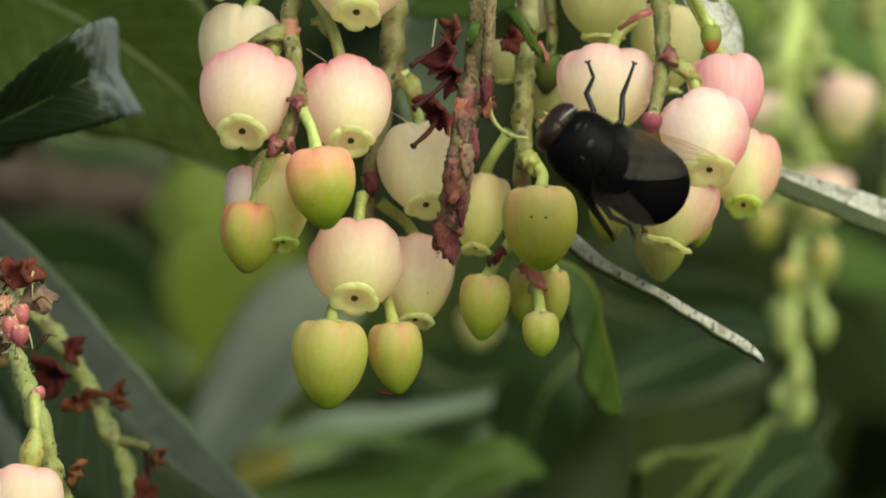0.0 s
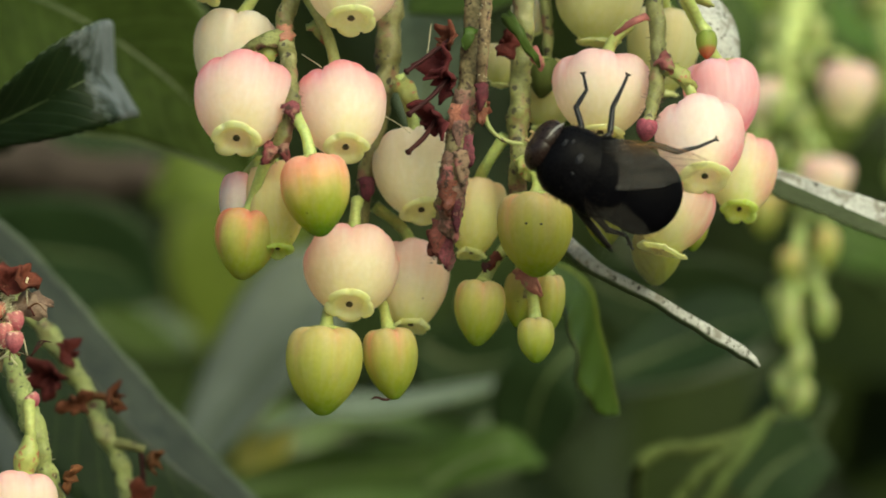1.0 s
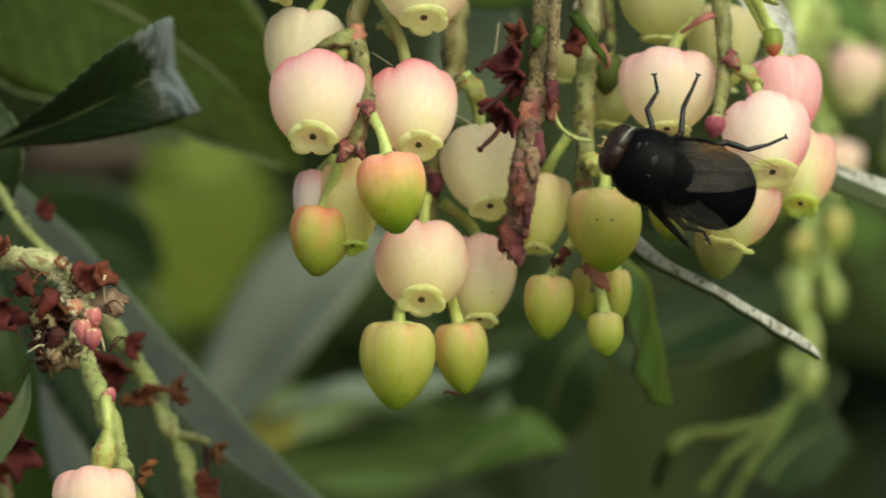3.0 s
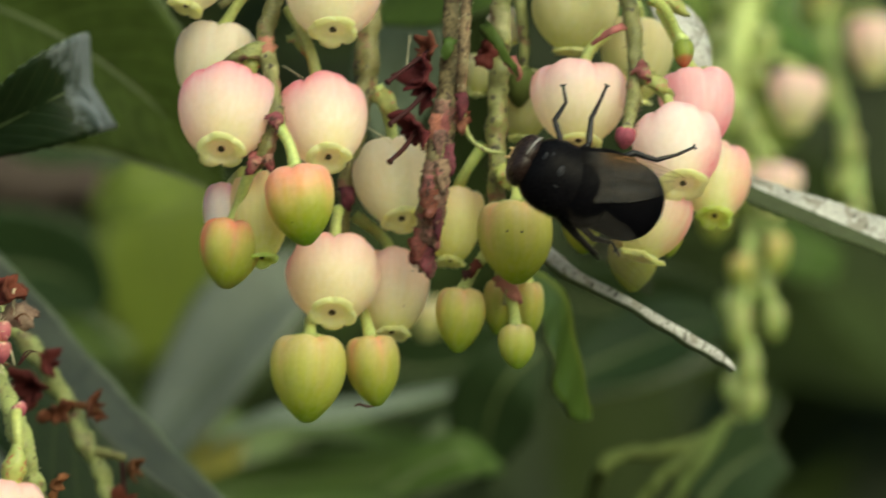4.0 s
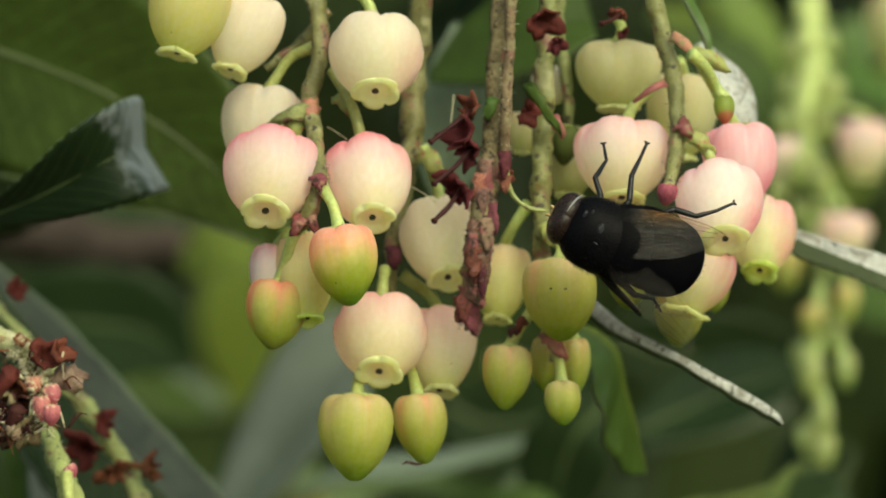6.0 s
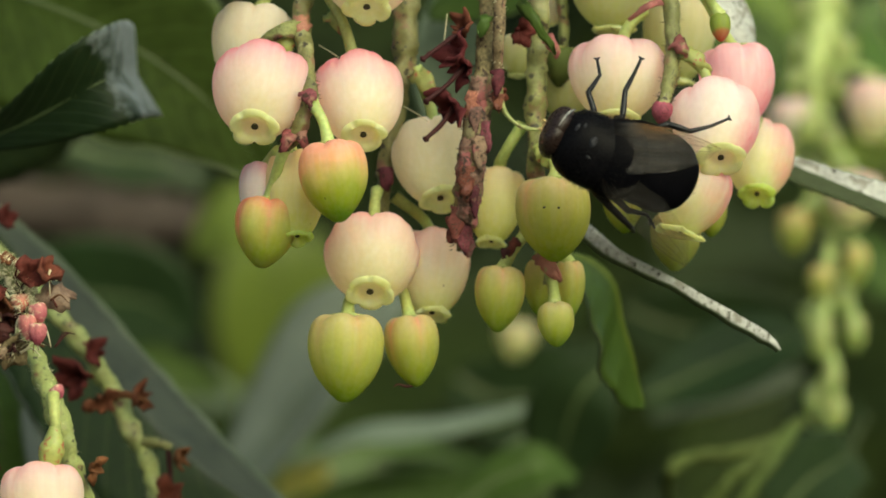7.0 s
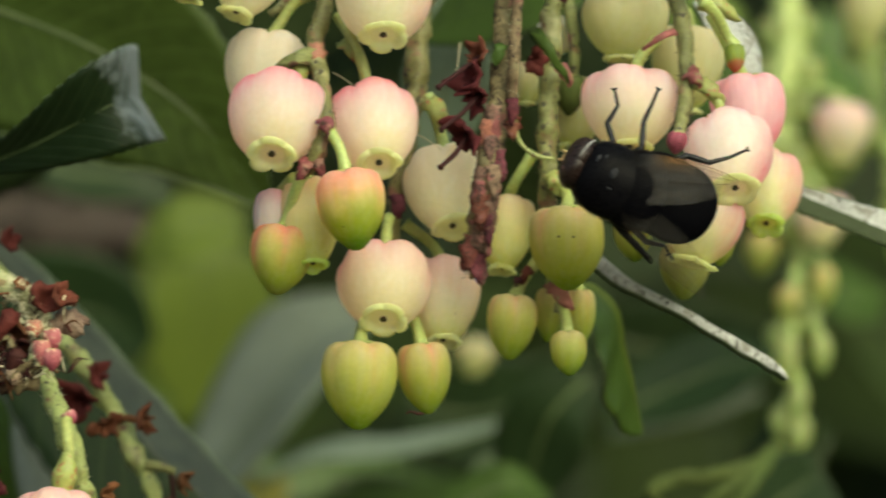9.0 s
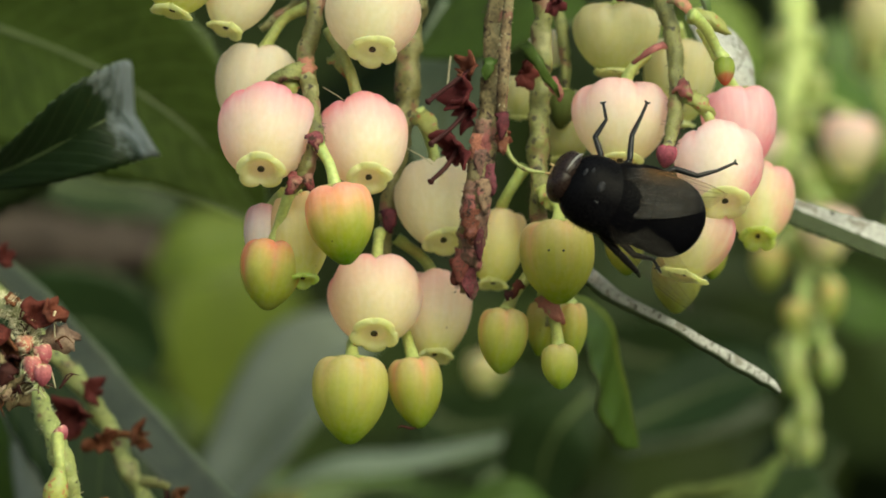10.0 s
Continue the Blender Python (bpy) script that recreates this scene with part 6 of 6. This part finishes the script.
def wing(name, base, tip, lead, trail, parent, lift, flip, shape):
    """A clear wing with amber base and dark veins. base, tip: millimetres; lead, trail: width on either side of that line."""
    base, tip = Vector(base), Vector(tip)
    ax = (tip - base)
    L = ax.length
    ax.normalize()
    side = Vector((0, 0, 1)).cross(ax).normalized() * flip
    nrm = Vector((0, 0, 1))
    nu, nv = 28, 12
    verts, uvs, faces = [], [], []

    def at(u, v):
        fl = lead * math.sin(math.pi * min(1, u ** 0.7)) ** 0.6 if u < 1 else 0
        i = min(int(u * 8), 7)
        ft = trail * (shape[i] + (shape[i + 1] - shape[i]) * (u * 8 - i))
        y = -fl + (fl + ft) * v
        z = lift * math.sin(math.pi * u * 0.9) + 0.05 * math.sin(v * 20) * u
        return (base + ax * L * u + side * y + nrm * z) * 0.001

    for i in range(nu + 1):
        for j in range(nv + 1):
            verts.append(at(i / nu, j / nv))
            uvs.append((i / nu, j / nv))
    for i in range(nu):
        for j in range(nv):
            a = i * (nv + 1) + j
            faces.append((a, a + 1, a + nv + 2, a + nv + 1))
    ob = mesh_object(name, verts, faces, M_WING if flip < 0 else M_WING_CLEAR, parent, "clear smoky wing with amber base")
    uv = ob.data.uv_layers.new(name="UVMap")
    for lp in ob.data.loops:
        uv.data[lp.index].uv = uvs[lp.vertex_index]
    for k, (line, r) in enumerate((
        ([(0.0, 0.2), (0.2, 0.02), (0.5, 0.0), (0.8, 0.02), (0.97, 0.3)], 0.03), ([(0.02, 0.3), (0.3, 0.12), (0.6, 0.1), (0.85, 0.14)], 0.02),
        ([(0.03, 0.4), (0.3, 0.3), (0.6, 0.28), (0.92, 0.32)], 0.018), ([(0.05, 0.5), (0.35, 0.5), (0.65, 0.5), (0.9, 0.55)], 0.018),
        ([(0.08, 0.6), (0.3, 0.7), (0.55, 0.82), (0.6, 0.95)], 0.02), ([(0.55, 0.3), (0.56, 0.4), (0.57, 0.5)], 0.02), ([(0.62, 0.5), (0.72, 0.7), (0.74, 0.9)], 0.02))):
        if k < 2 and flip < 0:
            line = [(0.36, 0.08)] + [q for q in line if q[0] > 0.4]
        tube("vein", [at(u, v) + nrm * 0.00002 for u, v in line], r * 0.7 if flip < 0 else r * 0.38, M_VEIN_AMBER if k < 2 and flip < 0 else M_VEIN, ob, per=6, sides=6, rough=0)
    return ob


def fly():
    rng = random.Random(77)
    body = new("hoverfly")

    def blunt(x, power=3.0):
        return (1 - abs(x) ** power) ** 0.5 / max((1 - x * x) ** 0.5, 0.05)

    blob("thorax", (1.4, 0.3, 0.0), (3.0, 2.75, 2.1), M_BLACK, body, "velvety black thorax", lambda p: Vector((p.x, p.y * blunt(p.x), p.z * blunt(p.x))))
    fuzz("thorax_hair", (1.4, 0.3, 0.0), (2.95, 2.7, 2.05), 1400, 0.42, M_BRISTLE, body, rng)
    blob("thorax_rear", (-0.5, 0.05, 0.0), (2.9, 3.05, 2.0), M_VELVET, body)
    fuzz("thorax_hair", (-0.5, 0.05, 0.0), (2.85, 3.0, 1.95), 900, 0.42, M_BRISTLE, body, rng, keep=lambda d: d.x > -0.35)
    blob("scutellum", (-1.2, -0.05, 0.85), (1.0, 1.8, 0.78), M_BLACK, body)
    # Polished spots added on the thorax to carry its highlights.
    for (x, y, rise), size in (((3.1, -0.45, 0), (0.16, 0.34, 0.10)), ((2.66, -0.8, 0), (0.10, 0.24, 0.08)), ((1.62, 0.05, 0), (0.26, 0.44, 0.08)), ((1.5, 1.18, 0), (0.2, 0.09, 0.05))):
        u = (x - 1.4) / 3.0
        v = (y - 0.3) / 2.75 / blunt(u)
        at = (x, y, 2.1 * blunt(u) * (1 - u * u - v * v) ** 0.5 - 0.02 + rise)
        blob("shiny_callus", at, size, M_POLISH, body, "polished black spot added for a highlight", nu=16, nv=10)
    for at, size in (((0.55, 2.75, -0.1), (0.55, 0.3, 0.4)),):
        blob("calypter", at, size, M_PALE_SCALE, body, "pale scale at the wing base", nu=16, nv=10)

    def ringed(p):
        g = 1 - 0.025 * max(0.0, math.cos((p.x + 0.1) * 9.5)) ** 6
        f = (1 - abs(p.x) ** 3.0) ** 0.5 / max((1 - p.x * p.x) ** 0.5, 0.05)
        return Vector((p.x, p.y * g * f, p.z * g))

    blob("abdomen", (-2.65, -0.5, -0.3), (3.8, 3.05, 1.75), M_VELVET, body, "broad black abdomen", ringed)
    fuzz("abdomen_hair", (-2.65, -0.5, -0.3), (3.75, 2.95, 1.7), 250, 0.3, M_BRISTLE, body, rng)
    head = blob("head", (4.1, 0.2, -0.2), (1.1, 2.0, 1.7), M_BLACK, body)
    blob("eye", (4.3, -0.12, -0.05), (1.08, 1.72, 1.7), M_EYE, head, "dark red-brown compound eye")
    blob("eye", (4.3, 0.55, -0.05), (1.08, 1.72, 1.7), M_EYE, head, "dark red-brown compound eye")
    blob("face", (4.85, 0.15, -0.45), (0.62, 0.8, 1.2), M_FACE, head, "yellowish face")
    tube("eye_rim", [Vector(p) * 0.001 for p in ((3.8, -1.85, 0.2), (3.95, -1.65, 0.8), (4.15, -1.2, 1.35), (4.3, -0.6, 1.65), (4.4, 0.0, 1.70))], [0.03, 0.08, 0.09, 0.05, 0.02], M_RIM, head, "pale rim behind the eye")
    for s in (-1, 1):
        tube("antenna", [Vector(p) * 0.001 for p in ((5.2, 0.2 + 0.25 * s, 0.2), (5.5, 0.2 + 0.35 * s, 0.1), (5.65, 0.2 + 0.36 * s, -0.2))], [0.08, 0.11, 0.08], M_FACE, head, rough=0)
    upper = wing("wing", (1.2, -1.4, 1.6), (-6.5, -4.8, 1.3), 0.75, 3.0, body, 0.5, -1, (0.35, 0.85, 1.0, 0.96, 0.88, 0.77, 0.62, 0.4, 0.0))
    wing("wing", (0.3, 1.7, 1.5), (-8.5, 4.9, -0.7), 1.0, 2.3, body, 0.45, 1, (0.3, 0.75, 0.92, 0.9, 0.86, 0.82, 0.76, 0.55, 0.0))
    legs = []
    legs.append(leg("front_leg", [(2.77, -1.59, -1.2), (2.59, -2.61, -1.2), (3.55, -3.68, -1.6), (3.35, -5.45, -3), (4.06, -6.57, -3.8)], body, (0.26, 0.22, 0.19, 0.13, 0.10)))
    legs.append(leg("middle_leg", [(0.91, -2.06, -1.2), (0.54, -3.18, -1.2), (1.19, -5.05, -1.8), (1.14, -6.91, -3.1), (1.17, -8.01, -3.7)], body, (0.26, 0.22, 0.19, 0.13, 0.10)))
    legs.append(leg("hind_leg", [(-1.32, -2.69, -1), (-2.72, -4.02, -0.8), (-4.37, -4.22, -0.6), (-5.58, -5.3, -0.9), (-6.5, -6.43, -1.3)], body, (0.26, 0.23, 0.19, 0.13, 0.10)))
    leg("front_leg", [(2.63, 0.53, -1.2), (2.82, 0.81, -2.4), (3.12, 0.4, -3.6), (3.04, -0.12, -4.6)], body)
    leg("middle_leg", [(0.31, 2.53, -1.2), (-1.67, 3.27, -1.4), (-3.4, 3.76, -2.2), (-3.85, 3.81, -3.4), (-3.61, 3.49, -4.4)], body, (0.28, 0.28, 0.22, 0.12, 0.1))
    leg("hind_leg", [(-0.78, 2.24, -1), (-2.78, 2.93, -1.2), (-4.17, 2.47, -2), (-5.12, 3.01, -2.6), (-4.78, 2.66, -3.6)], body, (0.3, 0.24, 0.12, 0.09, 0.08))
    tagged(body, "black hoverfly with smoky clear wings feeding on the flowers", "fly")
    return body, legs, upper


FLY, LEGS, WING = fly()


def motions():
    f = Vector((-0.89, 0, 0.45)).normalized()
    d = (Vector((0.05, -1, 0.12)) - f * f.dot(Vector((0.05, -1, 0.12)))).normalized()
    l = d.cross(f)
    rest = Matrix((f, l, d)).transposed().to_4x4()
    rest.translation = V(11.49, -9.5, 5.91)
    pivot = rest.translation

    def turned(angle, x, z):
        return Matrix.Translation(pivot + Vector((x, 0, z)) * 0.001) @ Matrix.Rotation(radians(angle), 4, "Y") @ Matrix.Translation(-pivot) @ rest

    rows = [(t, turned(a, x, z)) for t, a, x, z in (
        (0, 9.5, 0.30, 0.52), (0.3, 9.5, 0.37, 0.48), (0.5, 9.2, 0.48, 0.42), (0.7, 6.8, 0.26, 0.28), (1.0, 4.2, 0.0, 0.14), (1.5, 1.2, 0.10, 0.06), (2.0, 0.7, 0.1, 0.04),
        (2.5, 0, 0, 0), (5, 0, -0.02, -0.04), (7.5, 0, 0, 0), (9, 0.3, 0.05, -0.06), (10, 0.2, 0.0, -0.06))]
    walk(FLY, rows)
    # the wing lies spread at first, then tucks in against the body
    root = Vector((1.2, -1.4, 1.6)) * 0.001
    walk(WING, [(t, Matrix.Translation(root) @ Matrix.Rotation(radians(a), 4, "Z") @ Matrix.Translation(-root)) for t, a in (
        (0, 0), (1.0, 0), (1.6, -1.5), (2.1, -6), (2.5, -8), (10, -8))])
    # the feet stay on the flower while the body turns
    for limb, foot in zip(LEGS[:2], (Vector((4.06, -6.57, -3.8)), Vector((1.17, -8.01, -3.7)))):
        hip = limb.location.copy()
        aim = foot * 0.001 - hip
        ground = rest @ (foot * 0.001)
        walk(limb, [(t, Matrix.Translation(hip) @ aim.rotation_difference(m.inverted() @ ground - hip).to_matrix().to_4x4()) for t, m in rows])
    # the hind leg swings out from under the body and comes down on the next flower
    hip, foot = LEGS[2].location.copy(), Vector((-6.5, -6.43, -1.3))
    aim = foot * 0.001 - hip
    ground = rest @ (foot * 0.001)
    held = [(t, Matrix.Translation(hip) @ aim.rotation_difference(m.inverted() @ ground - hip).to_matrix().to_4x4()) for t, m in rows if t >= 0.5]
    swung = [(t, Matrix.Translation(hip) @ Matrix.Rotation(radians(a), 4, "Z")) for t, a in ((0, -88), (0.3, -88), (0.36, -42))]
    walk(LEGS[2], swung + [(0.42, held[0][1] @ Matrix.Rotation(radians(8), 4, "Z"))] + held)


motions()
